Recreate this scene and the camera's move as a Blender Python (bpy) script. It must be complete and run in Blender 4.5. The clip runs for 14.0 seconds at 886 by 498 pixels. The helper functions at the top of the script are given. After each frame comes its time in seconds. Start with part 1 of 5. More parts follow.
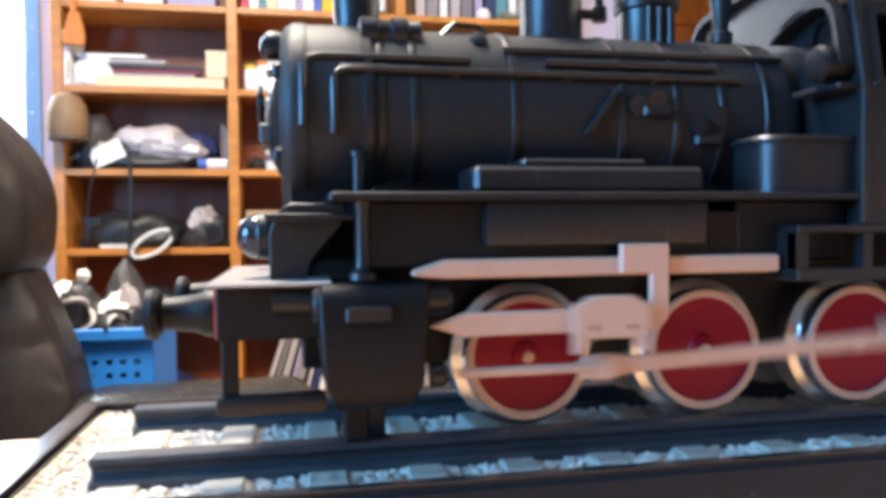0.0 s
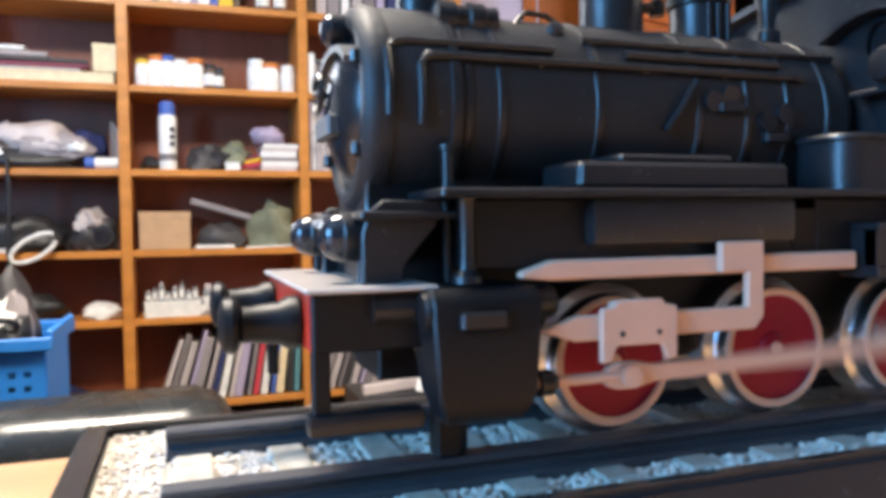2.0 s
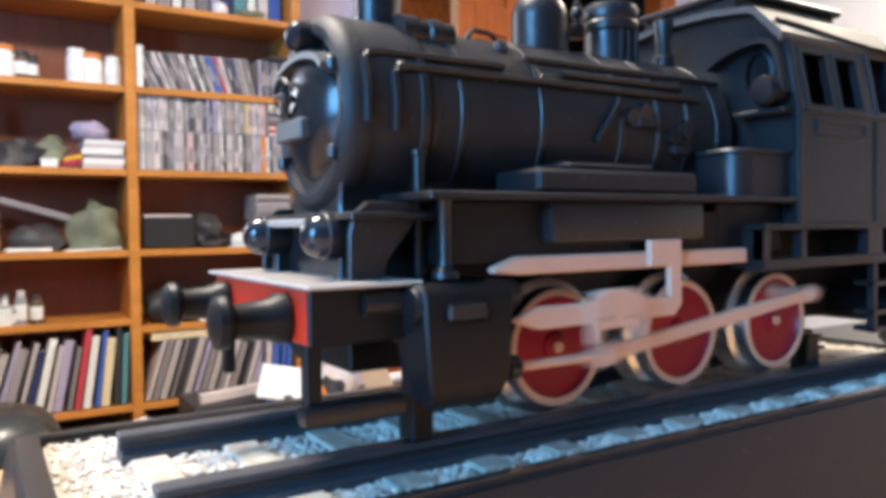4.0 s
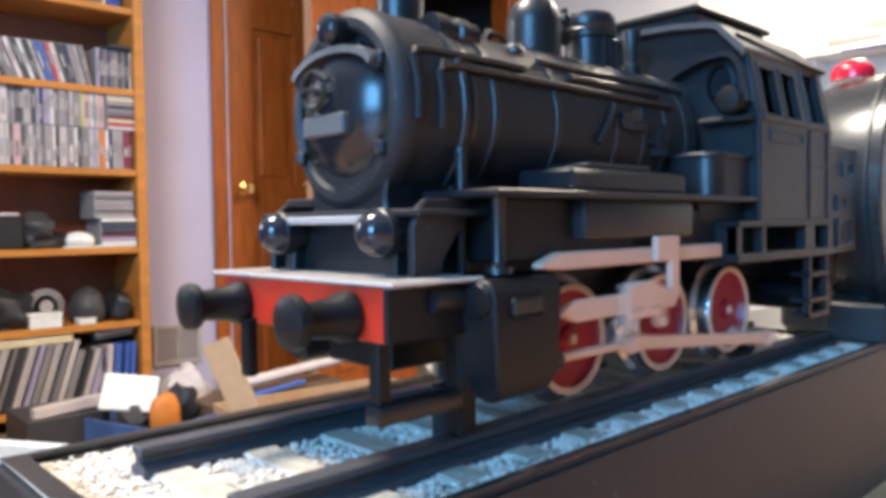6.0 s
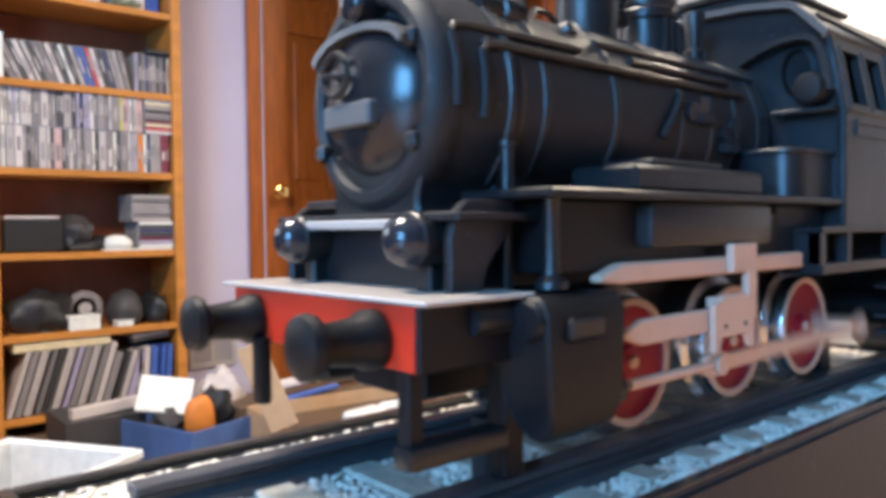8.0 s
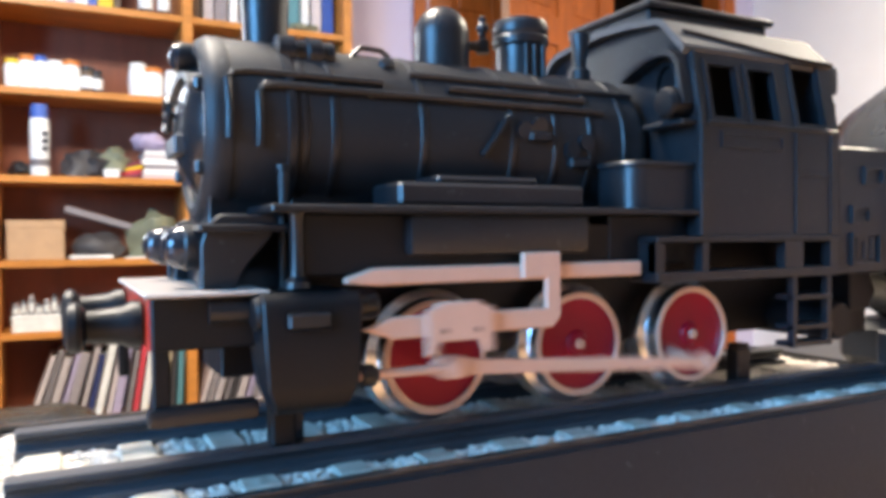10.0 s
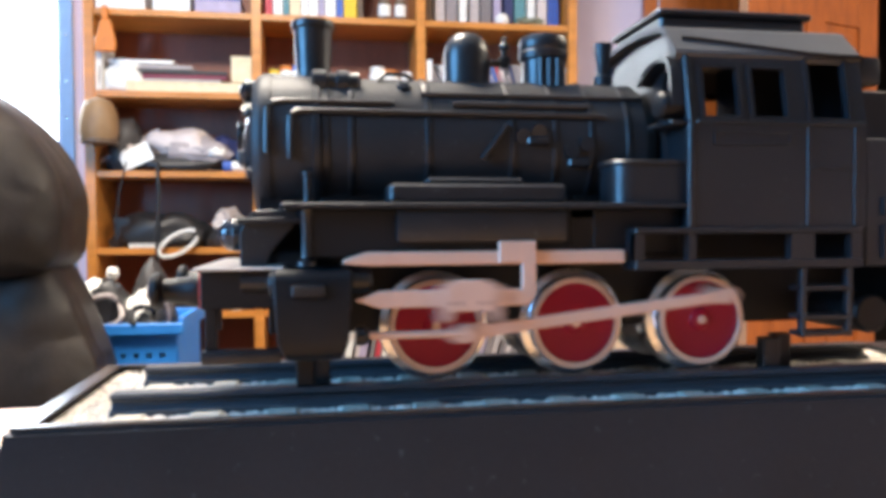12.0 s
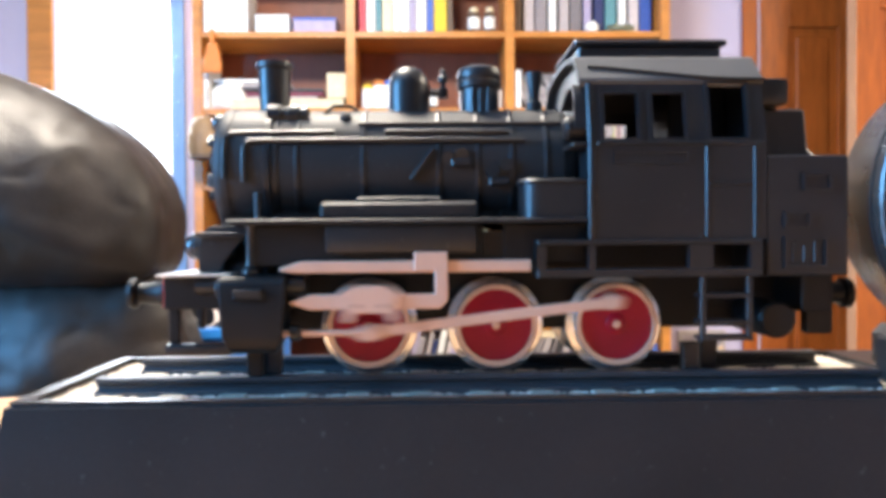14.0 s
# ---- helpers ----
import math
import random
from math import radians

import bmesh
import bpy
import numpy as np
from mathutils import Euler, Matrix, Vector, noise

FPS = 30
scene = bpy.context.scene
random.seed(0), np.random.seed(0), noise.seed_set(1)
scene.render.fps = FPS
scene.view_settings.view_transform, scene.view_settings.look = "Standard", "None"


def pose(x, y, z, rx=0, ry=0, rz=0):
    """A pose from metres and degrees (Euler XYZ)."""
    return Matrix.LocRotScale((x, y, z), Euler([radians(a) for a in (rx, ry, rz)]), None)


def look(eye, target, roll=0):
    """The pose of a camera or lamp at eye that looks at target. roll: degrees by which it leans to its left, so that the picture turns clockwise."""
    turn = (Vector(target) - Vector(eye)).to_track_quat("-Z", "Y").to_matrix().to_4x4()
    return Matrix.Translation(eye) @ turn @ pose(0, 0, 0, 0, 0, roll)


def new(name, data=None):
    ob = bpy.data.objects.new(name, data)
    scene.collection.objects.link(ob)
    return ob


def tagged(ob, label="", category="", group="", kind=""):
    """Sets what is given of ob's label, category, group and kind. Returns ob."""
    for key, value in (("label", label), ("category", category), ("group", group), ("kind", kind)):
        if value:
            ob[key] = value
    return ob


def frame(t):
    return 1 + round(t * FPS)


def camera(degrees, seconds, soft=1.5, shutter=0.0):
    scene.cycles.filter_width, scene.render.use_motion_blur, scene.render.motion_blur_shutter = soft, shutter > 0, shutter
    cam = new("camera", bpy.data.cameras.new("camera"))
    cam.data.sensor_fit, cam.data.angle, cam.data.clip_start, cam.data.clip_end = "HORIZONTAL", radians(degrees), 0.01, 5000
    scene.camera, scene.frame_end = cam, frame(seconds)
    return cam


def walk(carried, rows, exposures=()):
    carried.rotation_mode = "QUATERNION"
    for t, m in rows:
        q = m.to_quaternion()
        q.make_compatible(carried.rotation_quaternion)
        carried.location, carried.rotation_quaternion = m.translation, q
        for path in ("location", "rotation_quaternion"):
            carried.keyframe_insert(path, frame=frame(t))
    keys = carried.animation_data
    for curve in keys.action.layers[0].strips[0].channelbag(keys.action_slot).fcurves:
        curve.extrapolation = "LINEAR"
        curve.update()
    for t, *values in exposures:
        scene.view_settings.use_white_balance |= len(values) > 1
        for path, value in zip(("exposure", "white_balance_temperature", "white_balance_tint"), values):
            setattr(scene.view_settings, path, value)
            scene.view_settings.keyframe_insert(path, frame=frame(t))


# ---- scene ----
DZ = 0.793          # rail top above the floor
cam = camera(61.0, 14.0, soft=4.4, shutter=0.5)
METRES, EYE, TILT, LEAN, TURN = 0.33, 0.83, 0.0, 0.0, -11.1
ROWS = [
    (0.0, 0.0, 0.0, 0.0, -0.01, -1.69, 0.51),
    (0.5, -0.015, 0.0177, 0.0003, -1.16, -1.68, 0.6),
    (1.0, -0.0425, 0.0313, 0.0004, -2.05, -1.66, 0.62),
    (1.5, -0.0678, 0.0374, 0.0002, -4.74, -1.64, 0.62),
    (2.0, -0.1027, 0.0339, 0.0, -8.06, -1.69, 0.82),
    (2.5, -0.1082, 0.0285, -0.0001, -9.39, -1.78, 0.75),
    (3.0, -0.1214, 0.021, -0.0002, -12.58, -1.71, 0.68),
    (5.5, -0.2673, 0.0489, -0.0003, -30.19, -1.91, 0.86),
    (6.0, -0.2787, 0.0663, -0.0001, -32.3, -1.9, 0.78),
    (6.5, -0.2763, 0.1022, 0.0003, -35.37, -1.65, 0.57),
    (7.0, -0.2767, 0.1124, 0.0004, -36.12, -1.43, 0.5),
    (7.5, -0.2763, 0.1373, 0.0001, -31.82, -2.26, 0.7),
    (8.0, -0.2501, 0.119, 0.0008, -29.73, -1.59, 0.68),
    (8.5, -0.1965, 0.0814, 0.0009, -28.57, -1.03, 0.76),
    (11.0, -0.0132, -0.0929, -0.0007, -4.66, -1.51, 0.2),
    (11.5, 0.0275, -0.1257, -0.0009, -0.04, -1.65, 0.18),
    (12.0, 0.0726, -0.1414, -0.0005, 1.9, -1.57, 0.28),
    (12.5, 0.1134, -0.1634, 0.0005, 3.01, -1.14, 0.37),
    (13.0, 0.141, -0.1841, 0.0005, 4.95, -1.01, 0.36),
    (13.5, 0.1919, -0.1933, 0.0009, 6.9, -1.06, 0.4),
    (14.0, 0.223, -0.2041, 0.0015, 9.73, -0.84, 0.44),
]
walk(cam, [(t, pose(0, 0, EYE, TILT, LEAN, TURN) @ pose(METRES * x, METRES * y, METRES * z, 90 + pitch, roll, yaw)) for t, x, y, z, yaw, pitch, roll in ROWS],
     exposures=[(0, -0.08), (1.0, -0.12), (2.0, -0.26), (3.0, -0.27), (5.5, -0.33), (8.0, -0.37), (8.7, -0.3), (11.0, 0.18), (11.5, -0.03), (12.0, -0.13), (13.0, -0.03), (14.0, 0.18)])

# ---- light ----
world = bpy.data.worlds.new("world")
scene.world = world
world.use_nodes = True
world.node_tree.nodes["Background"].inputs[0].default_value = (0.55, 0.72, 1.0, 1)
world.node_tree.nodes["Background"].inputs[1].default_value = 0.6
scene.view_settings.exposure = 0.0


def area(name, where, target, w, h, power, colour):
    lamp = bpy.data.lights.new(name, "AREA")
    lamp.shape, lamp.size, lamp.size_y, lamp.energy, lamp.color = "RECTANGLE", w, h, power, colour
    ob = new(name, lamp)
    ob.matrix_world = look(where, target)
    return ob


# daylight in the side window, the bright window beside the bookcase, two ceiling lamps
area("window_daylight", (-1.96, -0.45, 1.45), (0.0, 0.0, 0.9), 0.8, 1.0, 112, (0.155, 0.49, 1.0))
area("ceiling_lamp_light", (-0.35, 0.72, 2.36), (-0.35, 0.75, 0.0), 0.5, 0.5, 101, (1.0, 0.893, 0.765))
area("ceiling_lamp_light", (2.4, 0.7, 2.36), (2.5, 0.7, 0.0), 0.5, 0.5, 82, (1.0, 0.86, 0.68))
area("window_glow", (-1.10, 2.72, 1.5), (-0.6, 1.2, 0.9), 0.38, 1.1, 30, (0.8, 0.9, 1.0))

# ---- materials ----


def material(name, colour, rough=0.6, metal=0.0, vary=0.12, scale=40.0, bump=0.0, fine=400.0, spread=0.0, specular=0.5, glow=None, stretch=None):
    """A surface with colour that wanders at two scales, fine relief and, with spread, a tint from piece to piece."""
    m = bpy.data.materials.new(name)
    m.use_nodes = True
    n, l = m.node_tree.nodes, m.node_tree.links
    b = n["Principled BSDF"]
    b.inputs["Roughness"].default_value, b.inputs["Metallic"].default_value = rough, metal
    b.inputs["Specular IOR Level"].default_value = specular
    tc = n.new("ShaderNodeTexCoord")
    mp = n.new("ShaderNodeMapping")
    mp.inputs["Scale"].default_value = stretch or (1, 1, 1)
    l.new(tc.outputs["Object"], mp.inputs[0])
    coarse, grain = n.new("ShaderNodeTexNoise"), n.new("ShaderNodeTexNoise")
    coarse.inputs["Scale"].default_value, grain.inputs["Scale"].default_value = scale, fine
    coarse.inputs["Detail"].default_value = 5
    l.new(mp.outputs[0], coarse.inputs["Vector"])
    l.new(mp.outputs[0], grain.inputs["Vector"])
    add = n.new("ShaderNodeMath")
    add.operation = "MULTIPLY_ADD"
    add.inputs[1].default_value = 0.35
    l.new(grain.outputs[0], add.inputs[0])
    l.new(coarse.outputs[0], add.inputs[2])
    ramp = n.new("ShaderNodeMapRange")
    ramp.inputs["From Min"].default_value, ramp.inputs["From Max"].default_value = 0.35, 1.0
    ramp.inputs["To Min"].default_value, ramp.inputs["To Max"].default_value = 1 - vary, 1 + vary
    l.new(add.outputs[0], ramp.inputs[0])
    hsv = n.new("ShaderNodeHueSaturation")
    hsv.inputs["Color"].default_value = (*colour, 1)
    last = ramp.outputs[0]
    if spread:
        info = n.new("ShaderNodeObjectInfo")
        far = n.new("ShaderNodeMapRange")
        far.inputs["To Min"].default_value, far.inputs["To Max"].default_value = 1 - spread, 1 + spread
        l.new(info.outputs["Random"], far.inputs[0])
        times = n.new("ShaderNodeMath")
        times.operation = "MULTIPLY"
        l.new(last, times.inputs[0])
        l.new(far.outputs[0], times.inputs[1])
        last = times.outputs[0]
    l.new(last, hsv.inputs["Value"])
    l.new(hsv.outputs[0], b.inputs["Base Color"])
    worn = n.new("ShaderNodeMapRange")
    worn.inputs["To Min"].default_value, worn.inputs["To Max"].default_value = max(0.02, rough - 0.1), min(1, rough + 0.1)
    l.new(coarse.outputs[0], worn.inputs[0])
    l.new(worn.outputs[0], b.inputs["Roughness"])
    if bump:
        bp = n.new("ShaderNodeBump")
        bp.inputs["Strength"].default_value, bp.inputs["Distance"].default_value = bump, 0.002
        l.new(add.outputs[0], bp.inputs["Height"])
        l.new(bp.outputs[0], b.inputs["Normal"])
    if glow:
        b.inputs["Emission Color"].default_value, b.inputs["Emission Strength"].default_value = (*glow[0], 1), glow[1]
    return m


PLASTIC = material("black_plastic", (0.0105, 0.0108, 0.0125), 0.36, specular=0.5, vary=0.25, scale=60, bump=0.08, fine=900)
BOILER_M = material("boiler_black_plastic", (0.0175, 0.017, 0.018), 0.54, specular=0.34, vary=0.3, scale=45, bump=0.1, fine=700)
DOOR_M = material("glossy_black_plastic", (0.012, 0.0125, 0.015), 0.24, vary=0.2, scale=60)
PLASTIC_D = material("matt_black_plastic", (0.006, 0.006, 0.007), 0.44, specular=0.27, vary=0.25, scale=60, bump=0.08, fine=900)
BASE_M = material("base_black_plastic", (0.0158, 0.015, 0.0165), 0.37, specular=0.45, vary=0.45, scale=14, bump=0.1, fine=700)


def dusty(m, scale, least, tone):
    """Scattered pale specks of dust and lint on a dark surface."""
    n, l = m.node_tree.nodes, m.node_tree.links
    b = n["Principled BSDF"]
    tc, cells, pick, mix = n.new("ShaderNodeTexCoord"), n.new("ShaderNodeTexNoise"), n.new("ShaderNodeMapRange"), n.new("ShaderNodeMix")
    cells.inputs["Scale"].default_value, cells.inputs["Detail"].default_value = scale, 3
    pick.inputs["From Min"].default_value, pick.inputs["From Max"].default_value = least, least + 0.08
    mix.data_type = "RGBA"
    mix.inputs[7].default_value = (tone, tone, tone * 1.02, 1)
    old = b.inputs["Base Color"].links[0].from_socket
    l.new(tc.outputs["Object"], cells.inputs["Vector"])
    l.new(cells.outputs[0], pick.inputs[0])
    l.new(pick.outputs[0], mix.inputs[0])
    l.new(old, mix.inputs[6])
    l.new(mix.outputs[2], b.inputs["Base Color"])


dusty(BASE_M, 420, 0.68, 0.06)
dusty(PLASTIC, 600, 0.68, 0.05)
dusty(BOILER_M, 600, 0.67, 0.05)
GREY = material("grey_roof_plastic", (0.045, 0.044, 0.045), 0.55, vary=0.15, scale=50, bump=0.05)
RED = material("red_plastic", (0.3, 0.003, 0.022), 0.45, specular=0.3, vary=0.15, scale=60)
RED_BEAM = material("red_paint", (0.52, 0.028, 0.01), 0.4, vary=0.12, scale=60)
CREAM = material("cream_rim_paint", (0.66, 0.42, 0.3), 0.4, vary=0.08, scale=80)
PINK = material("pale_pink_plastic", (0.6, 0.37, 0.27), 0.42, vary=0.1, scale=70, bump=0.05)
CHROME = material("chrome", (0.86, 0.87, 0.88), 0.24, 1.0, vary=0.05)
LIP_M = material("glossy_black_lip", (0.03, 0.028, 0.027), 0.2, specular=0.6, vary=0.2, scale=40)
ARM_M = material("polished_black_leather", (0.022, 0.022, 0.019), 0.27, specular=0.6, vary=0.3, scale=20, bump=0.1)
RAIL = material("dull_rail_plastic", (0.045, 0.046, 0.052), 0.46, vary=0.25, scale=90, bump=0.1)
GRAVEL = material("pale_gravel", (0.68, 0.6, 0.51), 0.8, vary=0.35, scale=300, spread=0.0, bump=0.3)
BED = material("gravel_bed", (0.42, 0.38, 0.31), 0.85, vary=0.3, scale=250, bump=0.4)
FOOTPLATE = material("pale_footplate", (0.37, 0.33, 0.3), 0.3, vary=0.12, scale=60)
GLASS_D = material("dark_lens", (0.02, 0.02, 0.025), 0.08, vary=0.05)
PLATE = material("grey_number_plate", (0.07, 0.07, 0.072), 0.45, vary=0.1)
OAK = material("orange_varnished_wood", (0.56, 0.22, 0.045), 0.38, vary=0.28, scale=6, fine=60, stretch=(1, 1, 6), bump=0.05)
OAK_X = material("orange_shelf_wood", (0.56, 0.22, 0.045), 0.38, vary=0.28, scale=6, fine=60, stretch=(1, 6, 6), bump=0.05)
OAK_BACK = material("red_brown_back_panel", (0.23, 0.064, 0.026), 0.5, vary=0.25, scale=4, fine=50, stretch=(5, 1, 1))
DOOR = material("red_brown_door_wood", (0.33, 0.083, 0.0115), 0.5, specular=0.3, vary=0.35, scale=7, fine=60, stretch=(6, 6, 1), bump=0.05)
DOOR_EDGE = material("pale_door_edge_wood", (0.62, 0.34, 0.18), 0.4, vary=0.15, scale=8, stretch=(6, 6, 1))
DESK = material("pale_honey_desk_wood", (0.45, 0.26, 0.13), 0.32, vary=0.25, scale=8, fine=80, stretch=(1, 8, 1), bump=0.05)
WALL = material("lilac_wall_paint", (0.5, 0.46, 0.6), 0.85, vary=0.05, scale=5, fine=200, bump=0.1)
# dark tone for an unseen wall, so the base side reflects little
DARK_UNSEEN = material("dark_unseen_wall", (0.06, 0.055, 0.055), 0.5, vary=0.3, scale=5, fine=60, stretch=(6, 1, 1))
WHITE_WALL = material("white_wall_paint", (0.8, 0.79, 0.77), 0.85, vary=0.04, scale=5, fine=200, bump=0.1)
# grey tone for unseen walls, set by the engine's reflections
GREY_WALL = material("grey_unseen_wall", (0.09, 0.086, 0.086), 0.85, vary=0.06, scale=5, fine=200, bump=0.1)
CEIL = material("ceiling_paint", (0.8, 0.79, 0.77), 0.9, vary=0.03, scale=5, fine=150, bump=0.1)
CARPET = material("beige_carpet", (0.3, 0.24, 0.19), 0.95, vary=0.25, scale=30, fine=500, bump=0.5)
LEATHER = material("black_leather", (0.018, 0.0135, 0.011), 0.46, specular=0.34, vary=0.55, scale=14, fine=160, bump=0.5)


def crease(m, scale, depth):
    """Warped, uneven creases over a leather surface."""
    n, l = m.node_tree.nodes, m.node_tree.links
    tc, warp, mix, cells = n.new("ShaderNodeTexCoord"), n.new("ShaderNodeTexNoise"), n.new("ShaderNodeVectorMath"), n.new("ShaderNodeTexVoronoi")
    warp.inputs["Scale"].default_value = 6.0
    mix.operation = "MULTIPLY_ADD"
    mix.inputs[1].default_value = (0.35, 0.35, 0.35)
    l.new(tc.outputs["Object"], warp.inputs["Vector"])
    l.new(warp.outputs["Color"], mix.inputs[0])
    l.new(tc.outputs["Object"], mix.inputs[2])
    l.new(mix.outputs[0], cells.inputs["Vector"])
    cells.feature = "SMOOTH_F1"
    cells.inputs["Scale"].default_value = scale
    old = [k for k in n if k.type == "BUMP"][0]
    bp = n.new("ShaderNodeBump")
    bp.inputs["Strength"].default_value, bp.inputs["Distance"].default_value = 0.8, depth
    l.new(cells.outputs["Distance"], bp.inputs["Height"])
    l.new(bp.outputs[0], old.inputs["Normal"])


crease(LEATHER, 11.0, 0.012)
BRASS = material("brass", (0.85, 0.55, 0.2), 0.2, 1.0, vary=0.1)
BLUE = material("blue_basket_plastic", (0.025, 0.22, 0.68), 0.45, vary=0.08, scale=20)
BLUE_POLE = material("blue_pole_paint", (0.16, 0.3, 0.55), 0.5, vary=0.12, scale=15)
# near-black wall colour that stands in for the unlit hall
DARK = material("hall_gloom", (0.03, 0.025, 0.022), 0.8)
WHITE = material("white_plastic", (0.8, 0.8, 0.78), 0.4, vary=0.06, scale=30)
CARD = material("brown_cardboard", (0.5, 0.31, 0.17), 0.8, vary=0.12, scale=30, bump=0.1)
STEEL = material("grey_metal_case", (0.04, 0.038, 0.034), 0.42, 0.0, vary=0.1)
DRUM_M = material("satin_grey_paint", (0.028, 0.027, 0.026), 0.26, 0.0, specular=0.55, vary=0.1)
RING = material("silver_ring", (0.5, 0.5, 0.5), 0.3, 0.7, vary=0.06)
MIRROR = material("bright_reflector", (0.85, 0.85, 0.85), 0.12, 1.0, vary=0.03)
RED_CAP = material("red_button", (0.68, 0.012, 0.03), 0.22, vary=0.05)
LAMP_GLOW = material("lamp_diffuser", (0.9, 0.9, 0.85), 0.5, glow=((1.0, 0.86, 0.66), 6.0))
PANE_GLOW = material("bright_pane", (0.8, 0.8, 0.8), 0.5, glow=((0.85, 0.93, 1.0), 2.6))


def paint(name, r, g, b, rough=0.55, **more):
    return material(name, (r, g, b), rough, **{"vary": 0.15, "scale": 40, **more})


# ---- mesh helpers ----


def thing(name, at, label, category, group="", kind="", turn=0.0):
    ob = new(name)
    ob.matrix_world = pose(*at, 0, 0, turn)
    return tagged(ob, label, category, group, kind)


def mesh_of(name, bm, mat, smooth=30):
    me = bpy.data.meshes.new(name)
    bmesh.ops.recalc_face_normals(bm, faces=bm.faces)
    for e in bm.edges:
        if len(e.link_faces) == 2 and e.calc_face_angle(0) > radians(smooth):
            e.smooth = False
    for f in bm.faces:
        f.smooth = True
    bm.to_mesh(me)
    bm.free()
    me.materials.append(mat)
    return me


def part(name, bm, mat, parent=None, label="", at=(0, 0, 0), smooth=30):
    """Links a bmesh as one mesh object under a thing or a part; at: its own origin in the parent's space."""
    ob = new(name, mesh_of(name, bm, mat, smooth))
    ob.parent = parent
    ob.location = at
    return tagged(ob, label)


def box(x0, x1, y0, y1, z0, z1, bevel=0.0, bm=None, segments=1, s=1.0):
    """A box between two corners, added to bm if given."""
    out = bm or bmesh.new()
    b = bmesh.new() if bevel else out
    v = bmesh.ops.create_cube(b, size=1)["verts"]
    for p in v:
        p.co = Vector(((x0 + x1) / 2 + p.co.x * (x1 - x0), (y0 + y1) / 2 + p.co.y * (y1 - y0), (z0 + z1) / 2 + p.co.z * (z1 - z0))) * s
    if bevel:
        bmesh.ops.bevel(b, geom=b.edges[:], offset=bevel * s, segments=segments, profile=0.6, affect="EDGES")
        merge(out, b)
    return out


def merge(out, b, m=None):
    """Adds bmesh b to out, moved by m."""
    if m is not None:
        bmesh.ops.transform(b, matrix=m, verts=b.verts[:])
    me = bpy.data.meshes.new("joined")
    b.to_mesh(me)
    b.free()
    out.from_mesh(me)
    bpy.data.meshes.remove(me)
    return out


def turned(profile, n=32, m=None, bm=None, s=1.0, caps=True):
    """A body turned about z from (radius, height) pairs, then moved by m."""
    b = bmesh.new()
    rings = []
    for r, h in profile:
        if r < 1e-6:
            rings.append([b.verts.new((0, 0, h * s))])
        else:
            rings.append([b.verts.new((r * s * math.cos(2 * math.pi * i / n), r * s * math.sin(2 * math.pi * i / n), h * s)) for i in range(n)])
    for lo, hi in zip(rings, rings[1:]):
        for i in range(n):
            j = (i + 1) % n
            if len(lo) == 1 and len(hi) == 1:
                continue
            if len(lo) == 1:
                b.faces.new((lo[0], hi[j], hi[i]))
            elif len(hi) == 1:
                b.faces.new((lo[i], lo[j], hi[0]))
            else:
                b.faces.new((lo[i], lo[j], hi[j], hi[i]))
    for ring in (rings[0], rings[-1]):
        if len(ring) > 1 and caps:
            b.faces.new(ring)
    if m is not None:
        bmesh.ops.transform(b, matrix=m, verts=b.verts[:])
    return merge(bm, b) if bm else b


def prism(outline, lo, hi, axis="y", bevel=0.0, bm=None, s=1.0):
    """A flat outline pushed through from lo to hi along an axis: outline in (x, z) for y, (y, z) for x, (x, y) for z."""
    b = bmesh.new()
    put = {"y": lambda a, c, d: (a, d, c), "x": lambda a, c, d: (d, a, c), "z": lambda a, c, d: (a, c, d)}[axis]
    first = [b.verts.new(Vector(put(a, c, lo)) * s) for a, c in outline]
    last = [b.verts.new(Vector(put(a, c, hi)) * s) for a, c in outline]
    b.faces.new(first)
    b.faces.new(last)
    for i in range(len(outline)):
        j = (i + 1) % len(outline)
        b.faces.new((first[i], first[j], last[j], last[i]))
    bmesh.ops.recalc_face_normals(b, faces=b.faces)
    if bevel:
        bmesh.ops.bevel(b, geom=b.edges[:], offset=bevel * s, segments=1, affect="EDGES")
    return merge(bm, b) if bm else b


def tube(points, r, n=8, bm=None, s=1.0):
    """A round wire along points."""
    b = bmesh.new()
    pts = [Vector(p) * s for p in points]
    rings = []
    for i, p in enumerate(pts):
        d = (pts[min(i + 1, len(pts) - 1)] - pts[max(i - 1, 0)]).normalized()
        side = d.cross(Vector((0, 0, 1)) if abs(d.z) < 0.9 else Vector((0, 1, 0))).normalized()
        up = side.cross(d)
        rings.append([b.verts.new(p + (side * math.cos(2 * math.pi * k / n) + up * math.sin(2 * math.pi * k / n)) * r * s) for k in range(n)])
    for a, c in zip(rings, rings[1:]):
        for k in range(n):
            b.faces.new((a[k], a[(k + 1) % n], c[(k + 1) % n], c[k]))
    b.faces.new(rings[0])
    b.faces.new(rings[-1])
    return merge(bm, b) if bm else b


def setting(name, bm, mat, label="", smooth=30):
    return tagged(part(name, bm, mat, None, "", smooth=smooth), label, kind="structure")


AX = pose(0, 0, 0, 0, 90, 0)    # turns z into x
AY = pose(0, 0, 0, -90, 0, 0)   # turns z into y

# ---- the room ----
ROOM_X0, ROOM_X1, ROOM_Y0, BACK = -2.0, 3.2, -1.6, 2.74
setting("floor", box(ROOM_X0 - 0.1, ROOM_X1 + 0.1, ROOM_Y0 - 0.1, 4.2, -0.1, 0), CARPET, "beige carpet")
